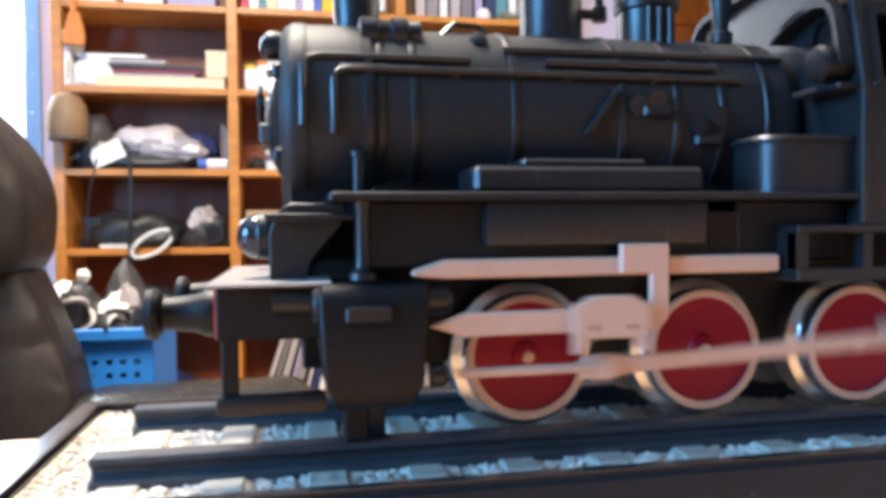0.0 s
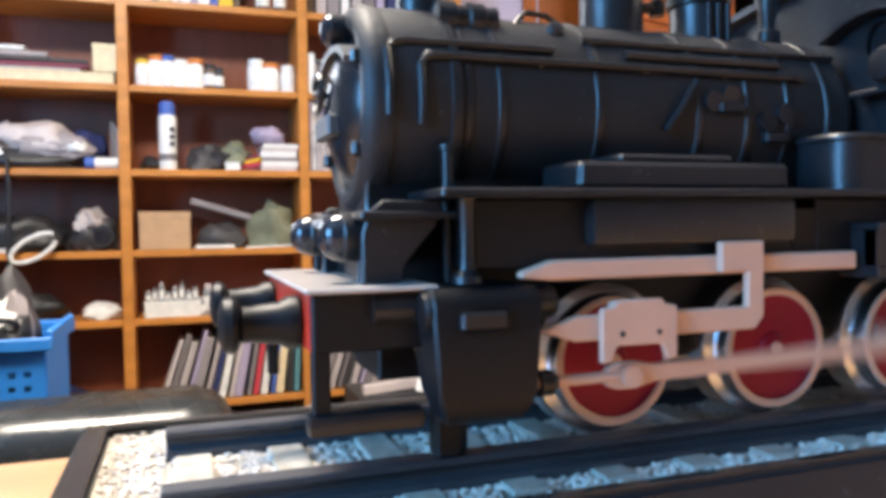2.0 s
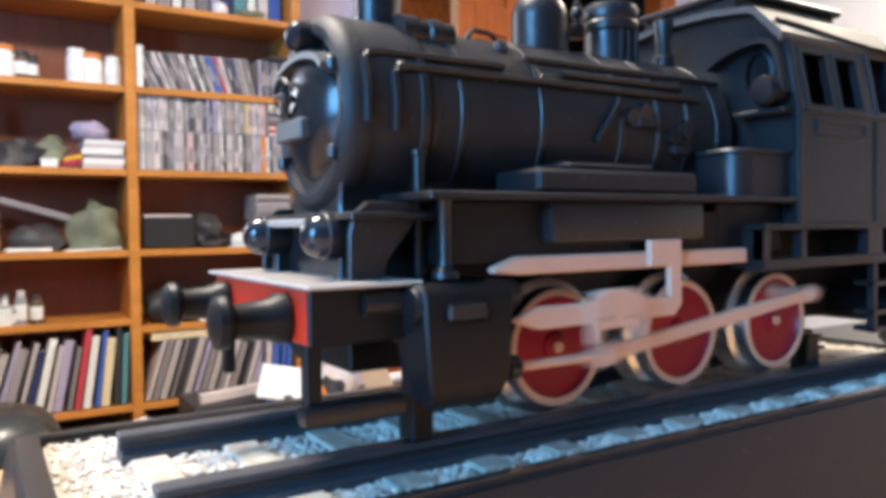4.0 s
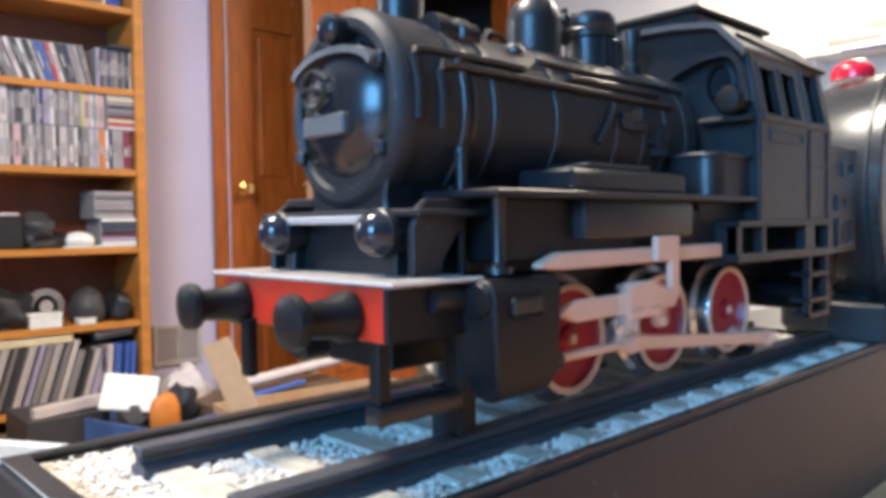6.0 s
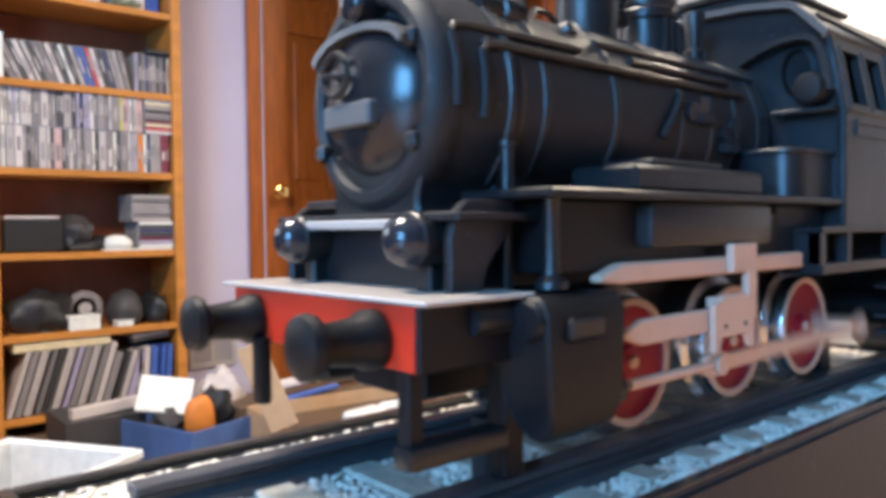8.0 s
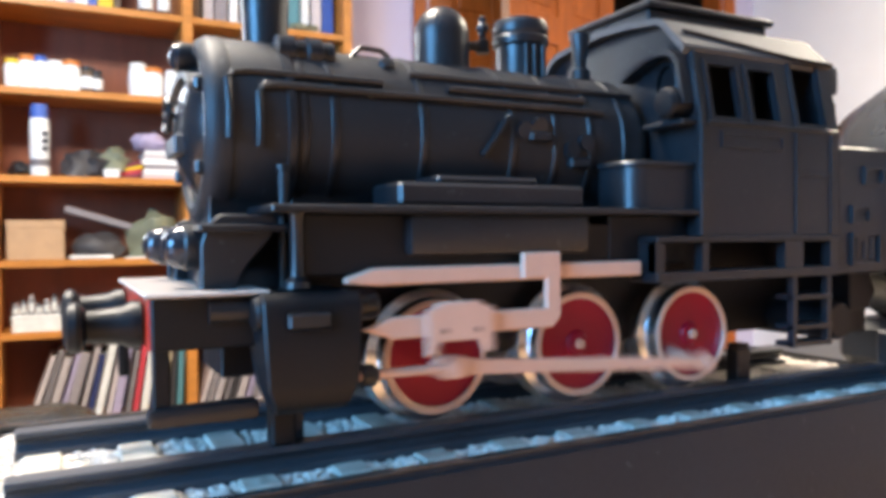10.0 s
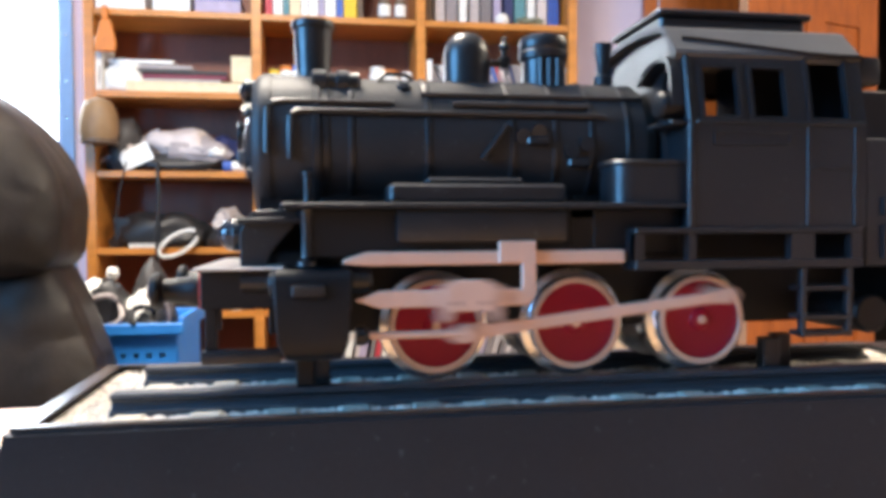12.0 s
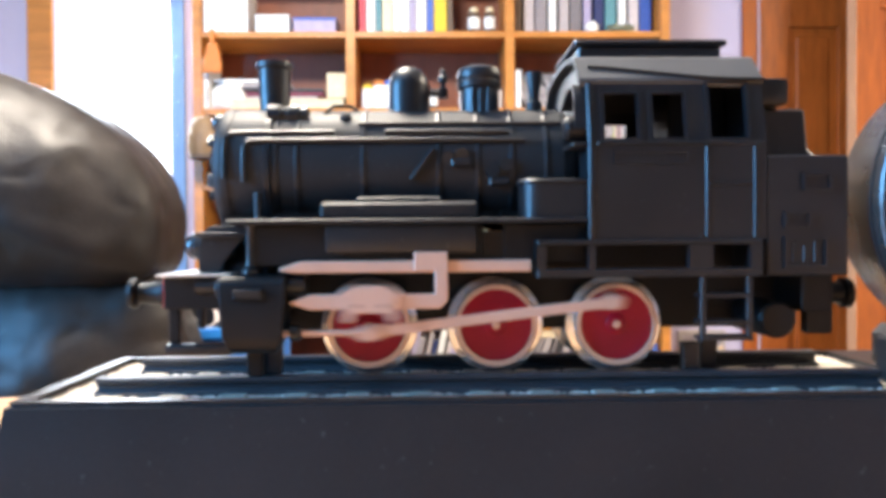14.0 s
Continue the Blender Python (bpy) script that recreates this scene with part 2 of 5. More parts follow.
setting("ceiling", box(ROOM_X0 - 0.1, ROOM_X1 + 0.1, ROOM_Y0 - 0.1, 4.2, 2.42, 2.52), CEIL, "white ceiling")
# back wall with the window or glazed door beside the bookcase, the closed door and the doorway
w = box(ROOM_X0, -1.30, BACK, BACK + 0.12, 0, 2.42)
box(-1.30, ROOM_X1, BACK, BACK + 0.12, 2.1, 2.42, bm=w)
box(-1.30, -0.88, BACK, BACK + 0.12, 0, 0.9, bm=w)
box(-0.88, 1.30, BACK, BACK + 0.12, 0, 2.1, bm=w)
box(2.04, 2.26, BACK, BACK + 0.12, 0, 2.1, bm=w)
box(2.98, ROOM_X1, BACK, BACK + 0.12, 0, 2.1, bm=w)
setting("wall_north", w, WALL, "lilac painted wall")
# unseen west wall, kept dark so front faces reflect less white
w = box(ROOM_X0 - 0.1, ROOM_X0, ROOM_Y0, -0.95, 0, 2.42)
box(ROOM_X0 - 0.1, ROOM_X0, 0.05, BACK + 0.12, 0, 2.42, bm=w)
box(ROOM_X0 - 0.1, ROOM_X0, -0.95, 0.05, 0, 0.9, bm=w)
box(ROOM_X0 - 0.1, ROOM_X0, -0.95, 0.05, 2.0, 2.42, bm=w)
setting("wall_west", w, GREY_WALL, "unseen wall, toned grey for what the engine reflects")
# unseen south wall, split into made-up tones that shape the engine's reflections
setting("wall_south_1", box(ROOM_X0 - 0.1, 0.9, ROOM_Y0 - 0.1, ROOM_Y0, 0, 2.42), GREY_WALL, "unseen wall, toned grey for what the engine reflects")
setting("wall_south_2", box(0.9, ROOM_X1 + 0.1, ROOM_Y0 - 0.1, ROOM_Y0, 1.0, 2.42), DARK_UNSEEN, "unseen wall, upper part toned dark for reflections")
setting("wall_south_3", box(0.9, ROOM_X1 + 0.1, ROOM_Y0 - 0.1, ROOM_Y0, 0, 1.0), WALL, "unseen wall, lower part kept pale for reflections")
setting("wall_east", box(ROOM_X1, ROOM_X1 + 0.1, ROOM_Y0, BACK + 0.12, 0, 2.42), WHITE_WALL, "white painted wall")
# hall beyond the doorway; its gloom is painted on as near-black walls
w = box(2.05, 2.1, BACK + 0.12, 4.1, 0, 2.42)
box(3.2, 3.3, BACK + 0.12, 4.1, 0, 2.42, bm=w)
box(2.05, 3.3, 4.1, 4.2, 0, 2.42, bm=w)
setting("hall_wall", w, DARK, "hall walls beyond the doorway, coloured near black for the gloom")

# ---- bookcase ----
POSTS = (-0.71, -0.19, 0.355, 0.893)
LEVELS = (0.04, 0.29, 0.545, 0.771, 1.02, 1.277, 1.538, 1.80)
SH_Y0, SH_Y1 = 2.5, 2.735
case = thing("bookcase", (0.1, 2.6, 0), "tall orange wooden bookcase with three crowded bays", "bookcase")


def shelf_box(x0, x1, y0, y1, z0, z1, bevel=0.0015):
    return box(x0 - 0.1, x1 - 0.1, y0 - 2.6, y1 - 2.6, z0, z1, bevel)


for px in POSTS:
    part("upright", shelf_box(px - 0.016, px + 0.016, SH_Y0, SH_Y1, 0, 1.84), OAK, case)
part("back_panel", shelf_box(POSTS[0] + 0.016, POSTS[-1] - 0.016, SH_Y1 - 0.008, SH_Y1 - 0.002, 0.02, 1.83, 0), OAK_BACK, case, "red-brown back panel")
for a, b in zip(POSTS, POSTS[1:]):
    for k, z in enumerate(LEVELS):
        drop = -0.014 if (k == 2 and a > 0.3) else (0.014 if k == 2 else 0)
        part("shelf", shelf_box(a + 0.0165, b - 0.0165, SH_Y0 + 0.004, SH_Y1 - 0.009, z - 0.021 + drop, z + drop), OAK_X, case)

# ---- doors ----


def panel_door(name, at, turn, width, height, label, knob_side, knob_z=0.978, both=False):
    """A six-panel door in local x from 0 to width, 40 mm thick, the hinge at 0."""
    d = thing(name, at, label, "door", kind="structure", turn=turn)
    stile, gap = 0.11, 0.003
    cols = [(stile, width / 2 - 0.05), (width / 2 + 0.05, width - stile)]
    rows = [(0.2, 0.78), (1.0, 1.62), (1.74, height - 0.12)]
    part("stile", box(0, stile, -0.02, 0.02, 0.005, height, 0.002), DOOR, d)
    part("stile", box(width - stile, width, -0.02, 0.02, 0.005, height, 0.002), DOOR, d)
    part("stile", box(width / 2 - 0.05, width / 2 + 0.05, -0.0195, 0.0195, 0.005, height - 0.01, 0.002), DOOR, d)
    for z0, z1 in ((0.005, 0.2), (0.78, 1.0), (1.62, 1.74), (height - 0.12, height)):
        part("rail", box(stile, width - stile, -0.019, 0.019, z0, z1, 0.002), DOOR, d)
    for c0, c1 in cols:
        for z0, z1 in rows:
            b = box(c0 - gap, c1 + gap, -0.008, 0.008, z0 - gap, z1 + gap)
            for sgn in (-1, 1):
                box(c0 + 0.03, c1 - 0.03, min(0, sgn * 0.015), max(0, sgn * 0.015), z0 + 0.03, z1 - 0.03, 0.008, bm=b)
            part("panel", b, DOOR, d)
    kx = width - 0.06 if knob_side > 0 else 0.06
    for sgn in ((-1, 1) if both else (-1,)):
        k = turned([(0.024, 0), (0.024, 0.004), (0.009, 0.008), (0.009, 0.025), (0.022, 0.034), (0.026, 0.046), (0.02, 0.058), (0, 0.062)], 20,
                   pose(kx, sgn * 0.02, knob_z, 90 if sgn < 0 else -90, 0, 0))
        part("knob", k, BRASS, d, "polished brass knob")
    part("latch_edge", box(width if knob_side > 0 else -0.002, width + 0.002 if knob_side > 0 else 0, -0.0185, 0.0185, 0.01, height - 0.005), DOOR_EDGE, d, "pale wood edge")
    return d


panel_door("door_1", (1.335, BACK + 0.03, 0), 0, 0.70, 2.04, "closed red-brown six-panel wooden door with a brass knob", -1)
# swung back from the doorway, its latch edge towards the room
ang = math.degrees(math.atan2(2.50 - 2.715, 1.545 - 2.24))
panel_door("door_2", (2.24, 2.715, 0), ang, 0.73, 2.04, "red-brown panelled door standing open with brass knobs", 1, 0.985, True)


def casing(name, x0, x1, label, low=0.0, top=2.07, mat=DOOR, side_trim=0.075):
    c = tagged(new(name), label, kind="structure")
    for a, b in ((x0 - side_trim, x0), (x1, x1 + 0.075)):
        part("jamb_trim", box(a, b, BACK - 0.018, BACK - 0.001, low, top + 0.075, 0.004), mat, c)
    part("head_trim", box(x0, x1, BACK - 0.018, BACK - 0.001, top, top + 0.075, 0.004), mat, c)
    for a, b in ((x0, x0 + 0.02), (x1 - 0.02, x1)):
        part("jamb", box(a, b, BACK, BACK + 0.11, low, top), mat, c)
    part("head", box(x0 + 0.02, x1 - 0.02, BACK, BACK + 0.11, top - 0.02, top), mat, c)
    return c


cas = casing("door_casing_1", 1.312, 2.045, "wooden casing round the closed door", side_trim=0.055)
# the highlight along the door edge is put in as a thin pale strip
part("door_stop", box(1.319, 1.327, BACK - 0.004, BACK - 0.0005, 0.0, 2.05), WALL, cas, "pale strip standing in for a glint on the door edge")
casing("door_casing_2", 2.262, 2.98, "wooden casing round the dark doorway")
casing = tagged(new("window_casing"), "orange wooden casing beside a bright window", kind="structure")
part("jamb_trim", box(-1.395, -1.302, BACK - 0.018, BACK - 0.001, 0.82, 2.19, 0.004), OAK, casing)
part("sill", box(-1.30, -0.882, BACK - 0.03, BACK - 0.001, 0.87, 0.9, 0.004), OAK, casing)
win = tagged(new("window_1"), "tall bright window beside the bookcase", kind="structure")
part("pane", box(-1.30, -0.88, BACK + 0.05, BACK + 0.056, 0.9, 2.1), PANE_GLOW, win)
win = tagged(new("window_2"), "side window with daylight", kind="structure")
for a, b, c, d in ((-0.95, -0.9, 0.9, 2.0), (0.0, 0.05, 0.9, 2.0), (-0.9, 0.0, 0.9, 0.95), (-0.9, 0.0, 1.95, 2.0)):
    part("window_frame", box(ROOM_X0 - 0.07, ROOM_X0 - 0.02, a, b, c, d, 0.003), WHITE, win)

# blue pole with notches by the bookcase, small hook on the wall
pole = thing("wall_pole", (-0.846, BACK - 0.012, 0), "blue painted metal strip fixed upright on the wall", "pole")
part("strip", box(-0.023, 0.023, -0.008, 0.012, 0.0, 2.3, 0.003), BLUE_POLE, pole)
for z in (1.22, 1.34, 1.5, 0.9):
    part("screw", turned([(0.004, 0), (0.004, 0.002), (0, 0.003)], 10, pose(0, -0.008, z, 90, 0, 0)), CHROME, pole)

# wall grille
vent = thing("wall_vent", (1.10, BACK, 0.40), "beige metal air grille low on the wall", "vent")
VENT_M = paint("beige_vent_paint", 0.42, 0.38, 0.36)
for a, b, c, d in ((-0.09, 0.09, 0.06, 0.075), (-0.09, 0.09, -0.075, -0.06), (-0.09, -0.075, -0.06, 0.06), (0.075, 0.09, -0.06, 0.06), (-0.004, 0.004, -0.06, 0.06)):
    part("frame", box(a, b, -0.012, -0.001, c, d, 0.001), VENT_M, vent)
for k in range(11):
    part("slat", box(-0.075, 0.075, -0.008, -0.004, -0.056 + k * 0.011, -0.0505 + k * 0.011), VENT_M, vent)

# ---- desk ----
DESK_Z = 0.75
desk = thing("desk", (0.3, 0.0, 0), "pale honey-coloured wooden desk with panel legs", "desk")
part("desktop", box(-1.0, 1.1, -0.7, 0.315, DESK_Z - 0.03, DESK_Z, 0.004), DESK, desk)
for x in (-0.95, 1.05):
    part("side_panel", box(x - 0.012, x + 0.012, -0.65, 0.29, 0, DESK_Z - 0.03, 0.002), DESK, desk)
part("modesty_panel", box(-0.935, 1.035, 0.25, 0.268, 0.25, DESK_Z - 0.031, 0.002), DESK, desk)

# ---- the display base with its track ----
S = 0.001
OY = 0.1555
base = thing("display_base", (0, OY, DESK_Z), "black plastic display base with a gravel track bed", "base")
H = (DZ - DESK_Z) * 1000          # rail top over the desk, mm
LIP = H - 5.5
X0, X1, V0, V1 = -52.4, 300, -35.5, 41.5
XT = 206                          # right end of the gravel tray
# flared body: a ring of lip, four sloping sides, a deck at the right
b = bmesh.new()
lo = [(X0 - 7, V0 - 8), (X1 + 7, V0 - 8), (X1 + 7, V1 + 8), (X0 - 7, V1 + 8)]
hi = [(X0, V0), (X1, V0), (X1, V1), (X0, V1)]
inn = [(X0 + 5.6, V0 + 3.6), (XT, V0 + 3.6), (XT, V1 - 3.6), (X0 + 5.6, V1 - 3.6)]
r0 = [b.verts.new((x * S, v * S, 0)) for x, v in lo]
r1 = [b.verts.new((x * S, v * S, LIP * S)) for x, v in hi]
r2 = [b.verts.new((x * S, v * S, LIP * S)) for x, v in inn]
r3 = [b.verts.new((x * S, v * S, (LIP - 4) * S)) for x, v in inn]
for lo_r, hi_r in ((r0, r1), (r1, r2), (r2, r3)):
    for i in range(4):
        j = (i + 1) % 4
        b.faces.new((lo_r[i], lo_r[j], hi_r[j], hi_r[i]))
b.faces.new(r0)
b.faces.new(r3)
bmesh.ops.bevel(b, geom=[e for e in b.edges if all(abs(v.co.z - LIP * S) < 1e-6 for v in e.verts)] + [e for e in b.edges if abs(e.verts[0].co.z - e.verts[1].co.z) > 0.01], offset=0.0012, segments=2, affect="EDGES")
part("body", b, BASE_M, base)
for a0_, a1_, c0_, c1_ in ((X0 + 0.9, X0 + 5.3, V0 + 0.9, V1 - 0.9), (X0 + 5.4, XT, V0 + 0.9, V0 + 3.3), (X0 + 5.4, XT, V1 - 3.3, V1 - 0.9)):
    part("lip", box(a0_, a1_, c0_, c1_, LIP - 0.2, LIP + 0.35, 0.15, s=S), LIP_M, base, "glossy black lip")
part("gravel_bed", box(X0 + 5.7, XT - 0.1, V0 + 3.7, V1 - 3.7, LIP - 3.9, LIP - 2.0, s=S), BED, base, "flat grey gravel bed")
for sgn in (-1, 1):
    v = sgn * 17.8
    r = [(v - 2.3, H - 1.8), (v + 2.3, H - 1.8), (v + 2.3, H - 3.2), (v + 0.9, H - 3.8), (v + 0.9, H - 4.9), (v + 3.2, H - 5.6), (v + 3.2, H - 7.6), (v - 3.2, H - 7.6), (v - 3.2, H - 5.6), (v - 0.9, H - 4.9), (v - 0.9, H - 3.8), (v - 2.3, H - 3.2)]
    part("rail", prism(r, -35, 192, "x", bevel=0.25, s=S), RAIL, base, "dull black moulded rail")
rng = random.Random(5)
for k in range(13):
    x = -30 + k * 17.5
    part("sleeper", box(x - 3.5, x + 3.5, -27, 27, LIP - 2.0, LIP - 0.9, 0.4, s=S), BED, base)
# gravel, one object of many small stones
verts, faces = [], []
ico = bmesh.new()
bmesh.ops.create_icosphere(ico, subdivisions=1, radius=1)
ico_v = [v.co.copy() for v in ico.verts]
ico_f = [[v.index for v in f.verts] for f in ico.faces]
ico.free()
for k in range(15000):
    x = rng.uniform(X0 + 6.4, XT - 1)
    v = rng.uniform(V0 + 4.4, V1 - 4.4)
    if abs(abs(v) - 17.8) < 3.2 and x > -35:
        continue
    r = rng.uniform(0.35, 0.85)
    off = len(verts)
    sq = (rng.uniform(0.7, 1.2), rng.uniform(0.7, 1.2), rng.uniform(0.5, 0.9))
    for p in ico_v:
        j = 1 + 0.22 * noise.noise(p * 2 + Vector((k, 0, 0)))
        verts.append(((x + p.x * r * sq[0] * j) * S, (v + p.y * r * sq[1] * j) * S, (LIP - 1.9 + r * 0.3 + p.z * r * sq[2] * j) * S))
    faces += [[i + off for i in f] for f in ico_f]
me = bpy.data.meshes.new("gravel")
me.from_pydata(verts, [], faces)
me.materials.append(GRAVEL)
gr = new("gravel", me)
gr.parent = base
tagged(gr, "loose pale grey stone chippings", kind="stuff")
# small posts that carry the engine over the track
for x, v in ((138, -13), (146, -6), (14, -11)):
    part("support_peg", box(x - 2.5, x + 2.5, v - 2, v + 2, LIP - 3, H + 6, 0.3, s=S), BASE_M, base)

# ---- the locomotive (millimetres: x along, v across, w over the rail top) ----
loco = thing("toy_steam_locomotive", (0, OY, DZ), "black plastic toy tank engine with red wheels and pink rods", "toy train")


def lp(name, bm, mat=PLASTIC, label="", parent=None, at=(0, 0, 0), smooth=30):
    return part(name, bm, mat, parent or loco, label, tuple(c * S for c in at), smooth)


BW, BR = 58.6, 17.8
m = Matrix.Translation((0, 0, BW * S)) @ AX
mb = Matrix.Translation((0, 0, BW * S)) @ Matrix.Diagonal((1, 1, 1.065, 1)) @ AX      # a little taller than wide
boiler = lp("boiler", turned([(0, 0.0), (16.4, 0.0), (17.4, 0.8), (17.8, 2.2), (17.8, 14), (17.4, 14.6), (17.4, 100), (15, 104)], 64, mb, s=S), BOILER_M)
lp("smokebox_ring", turned([(13.5, 0.2), (13.8, -1.8), (14.5, -2.4), (16.0, -2.3), (17.3, -1.3), (18.0, 0.2), (18.0, 2.4), (17.4, 2.8)], 64, mb, s=S, caps=False), BOILER_M, parent=boiler)
lp("smokebox_ring", turned([(17.6, 12.6), (18.2, 12.9), (18.2, 14.4), (17.2, 14.8)], 64, mb, s=S, caps=False), parent=boiler)
for x in (16.1, 22.3, 41.6, 63.5, 75.0, 84.9, 95.1):
    lp("boiler_band", turned([(17.3, x - 0.9), (17.6, x - 0.7), (17.72, x - 0.4), (17.72, x + 0.4), (17.6, x + 0.7), (17.3, x + 0.9)], 64, mb, s=S, caps=False), parent=boiler)
# smokebox door with hinges, ring handle, plate and top lamp
door = lp("smokebox_door", turned([(13.3, 0.1), (13.2, -0.6), (12.2, -1.8), (10.6, -3.0), (8.6, -4.1), (6.4, -4.9), (4, -5.4), (2, -5.65), (0, -5.7)], 48, m, s=S), DOOR_M, parent=boiler)
for v in (-1, 1):
    for w_ in (50.5, 66.0):
        lp("door_dog", box(-3.8, -1.2, v * 12.6 - 1.2, v * 12.6 + 1.2, w_ - 1.4, w_ + 1.4, 0.5, s=S), parent=door)
hw = [(-6.6, 3.4 * math.cos(a) + 2.4, BW + 3.4 + 3.4 * math.sin(a)) for a in [radians(20 + 330 * k / 20) for k in range(21)]]
lp("door_handwheel", tube(hw, 0.6, 8, s=S), PLASTIC, parent=door)
lp("door_handle", tube([(-6.6, -1.0, BW + 3.0), (-6.6, 5.8, BW + 3.8)], 0.55, 8, s=S), PLASTIC, parent=door)
lp("spindle", turned([(1.0, -6.8), (1.0, -4.6)], 12, Matrix.Translation((0, 2.4 * S, (BW + 3.4) * S)) @ AX, s=S), parent=door)
lp("number_plate", box(-6.5, -4.2, -6.4, 6.6, 53.4, 57.3, 0.4, s=S), PLATE, "blank grey plate", parent=boiler)
brow = [(12.6, 66.2), (11, 67.6), (8, 68.9), (4, 69.7), (0, 69.9)]
brow = [(-a, c) for a, c in brow] + [(a, c) for a, c in reversed(brow[:-1])]
lp("lamp_bracket", prism(brow + [(a * 0.96, c - 1.2) for a, c in reversed(brow)], -4.8, 0.2, "x", s=S), PLATE, "curved grey ledge", parent=boiler)
top = lp("top_lamp", turned([(2.6, 1), (3.0, 0.0), (3.2, -4.0), (3.1, -4.9), (2.6, -4.9)], 24, Matrix.Translation((0, 0, 73.2 * S)) @ AX, s=S))
lp("lens", turned([(2.9, -4.7), (2.5, -5.6), (1.4, -6.3), (0, -6.6)], 24, Matrix.Translation((0, 0, 73.2 * S)) @ AX, s=S), GLASS_D, "dark glossy lens", parent=top)
# saddle under the smokebox, front plate, footplate
half = [(16.5, 27), (16.0, 31), (14.0, 34.5), (12.2, 38), (11.4, 41), (11.8, 44), (13.2, 47), (14.6, 50)]
sad = prism([(-a, c) for a, c in half] + [(a, c) for a, c in reversed(half)], -1.2, 14, "x", bevel=0.5, s=S)
lp("smokebox_saddle", sad)
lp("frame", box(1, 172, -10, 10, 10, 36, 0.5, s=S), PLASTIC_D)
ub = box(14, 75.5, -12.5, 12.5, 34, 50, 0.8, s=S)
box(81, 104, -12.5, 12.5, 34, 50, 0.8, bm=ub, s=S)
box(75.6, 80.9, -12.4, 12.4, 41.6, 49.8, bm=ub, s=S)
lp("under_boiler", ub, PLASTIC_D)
lp("lamp_shelf", box(-5.1, 12, -25, 25, 38.2, 39.6, 0.3, s=S))
for sgn in (-1, 1):
    side = prism([(-4.5, 28.1), (-4.5, 36), (-3.4, 39.5), (-1, 41.4), (8.4, 41.4), (8.8, 40), (8.0, 37.4), (5, 34), (2.6, 31), (1.8, 28.1)], sgn * 22 - 0.8, sgn * 22 + 0.8, "y", bevel=0.3, s=S)
    lp("front_side_plate", side)
    # head lamps
    mm = Matrix.Translation((0, sgn * 16 * S, 35.6 * S)) @ AX
    hl = lp("head_lamp", turned([(3.0, 4), (3.7, 2), (3.9, -2), (4.2, -5.4), (4.2, -6.4), (3.9, -6.8)], 28, mm, s=S))
    lp("lens", turned([(4.0, -6.4), (3.8, -7.8), (3.0, -9.2), (1.7, -10.1), (0, -10.4)], 28, mm, s=S), GLASS_D, "dark domed lens", parent=hl)
    lp("lamp_foot", box(-4, 1, sgn * 16 - 1.6, sgn * 16 + 1.6, 26, 34, 0.4, s=S), parent=hl)
    # running board with parts that sit on it
    lp("running_board", box(5.5, 104, sgn * 32.5 if sgn < 0 else 14, -14 if sgn < 0 else 32.5, 41.4, 42.9, 0.35, s=S))
    v0, v1 = sorted((sgn * 29, sgn * 15))
    lp("side_tank", box(30.5, 74, v0, v1, 42.9, 47.6, 0.8, s=S))
    lp("tank_lid", box(40, 64, sorted((sgn * 26, sgn * 15))[0], sorted((sgn * 26, sgn * 15))[1], 47.6, 49.2, 0.6, s=S))
    v0, v1 = sorted((sgn * 31, sgn * 16))
    lp("lower_tank", box(32, 73.5, v0, v1, 33.5, 41.4, 1.2, segments=2, s=S))
    v0, v1 = sorted((sgn * 28, sgn * 12))
    pan = box(12, 75.5, v0, v1, 30, 41.4, 0.4, s=S)
    box(81, 104, v0, v1, 30, 41.4, 0.4, bm=pan, s=S)
    box(75.4, 81.1, v0 + 0.1, v1 - 0.1, 30, 39.3, bm=pan, s=S)
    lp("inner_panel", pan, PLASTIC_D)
    def plan(x0_, x1_, a_, c_, r_):
        """A rectangle in plan with its two front corners rounded."""
        arc = [radians(10 * k_) for k_ in range(10)]
        pts_ = [(x0_ + r_ - r_ * math.sin(t_), a_ + r_ - r_ * math.cos(t_)) for t_ in arc] + [(x0_ + r_ - r_ * math.cos(t_), c_ - r_ + r_ * math.sin(t_)) for t_ in arc]
        return pts_ + [(x1_, c_), (x1_, a_)]

    v0, v1 = sorted((sgn * 30, sgn * 15))
    sand = lp("sand_box", prism(plan(86.2, 104.4, v0, v1, 5.0), 42.9, 52.2, "z", s=S))
    lp("lid", prism(plan(85.6, 104.4, v0 - 0.6, v1 + 0.6, 5.4), 52.2, 53.6, "z", bevel=0.4, s=S), parent=sand)
    # tall hand-rail post by the cylinder
    lp("post", turned([(1.1, 26.8), (1.1, 49.6), (1.4, 49.8), (1.4, 50.8), (0, 51)], 14, pose(11.4 * S, sgn * 18.4 * S * 1.0, 0), s=S))
    lp("column", turned([(2.5, 28.1), (2.4, 29.2), (1.4, 30.2), (1.2, 31.5), (1.2, 40.0), (1.5, 41.4)], 18, pose(11.2 * S, sgn * 27.5 * S, 0), s=S))
    # cylinder block
    o = [(-14, 27.6), (-31.9, 27.6), (-33.4, 25.4), (-33.4, 11), (-32.4, 8), (-30.4, 6.4), (-27.4, 6.4), (-25.4, 8), (-24.4, 11.5), (-23.4, 17), (-14, 18)]
    body = prism([(-sgn * a, c) for a, c in o], 3.5, 21.6, "x", bevel=0.6, s=S)
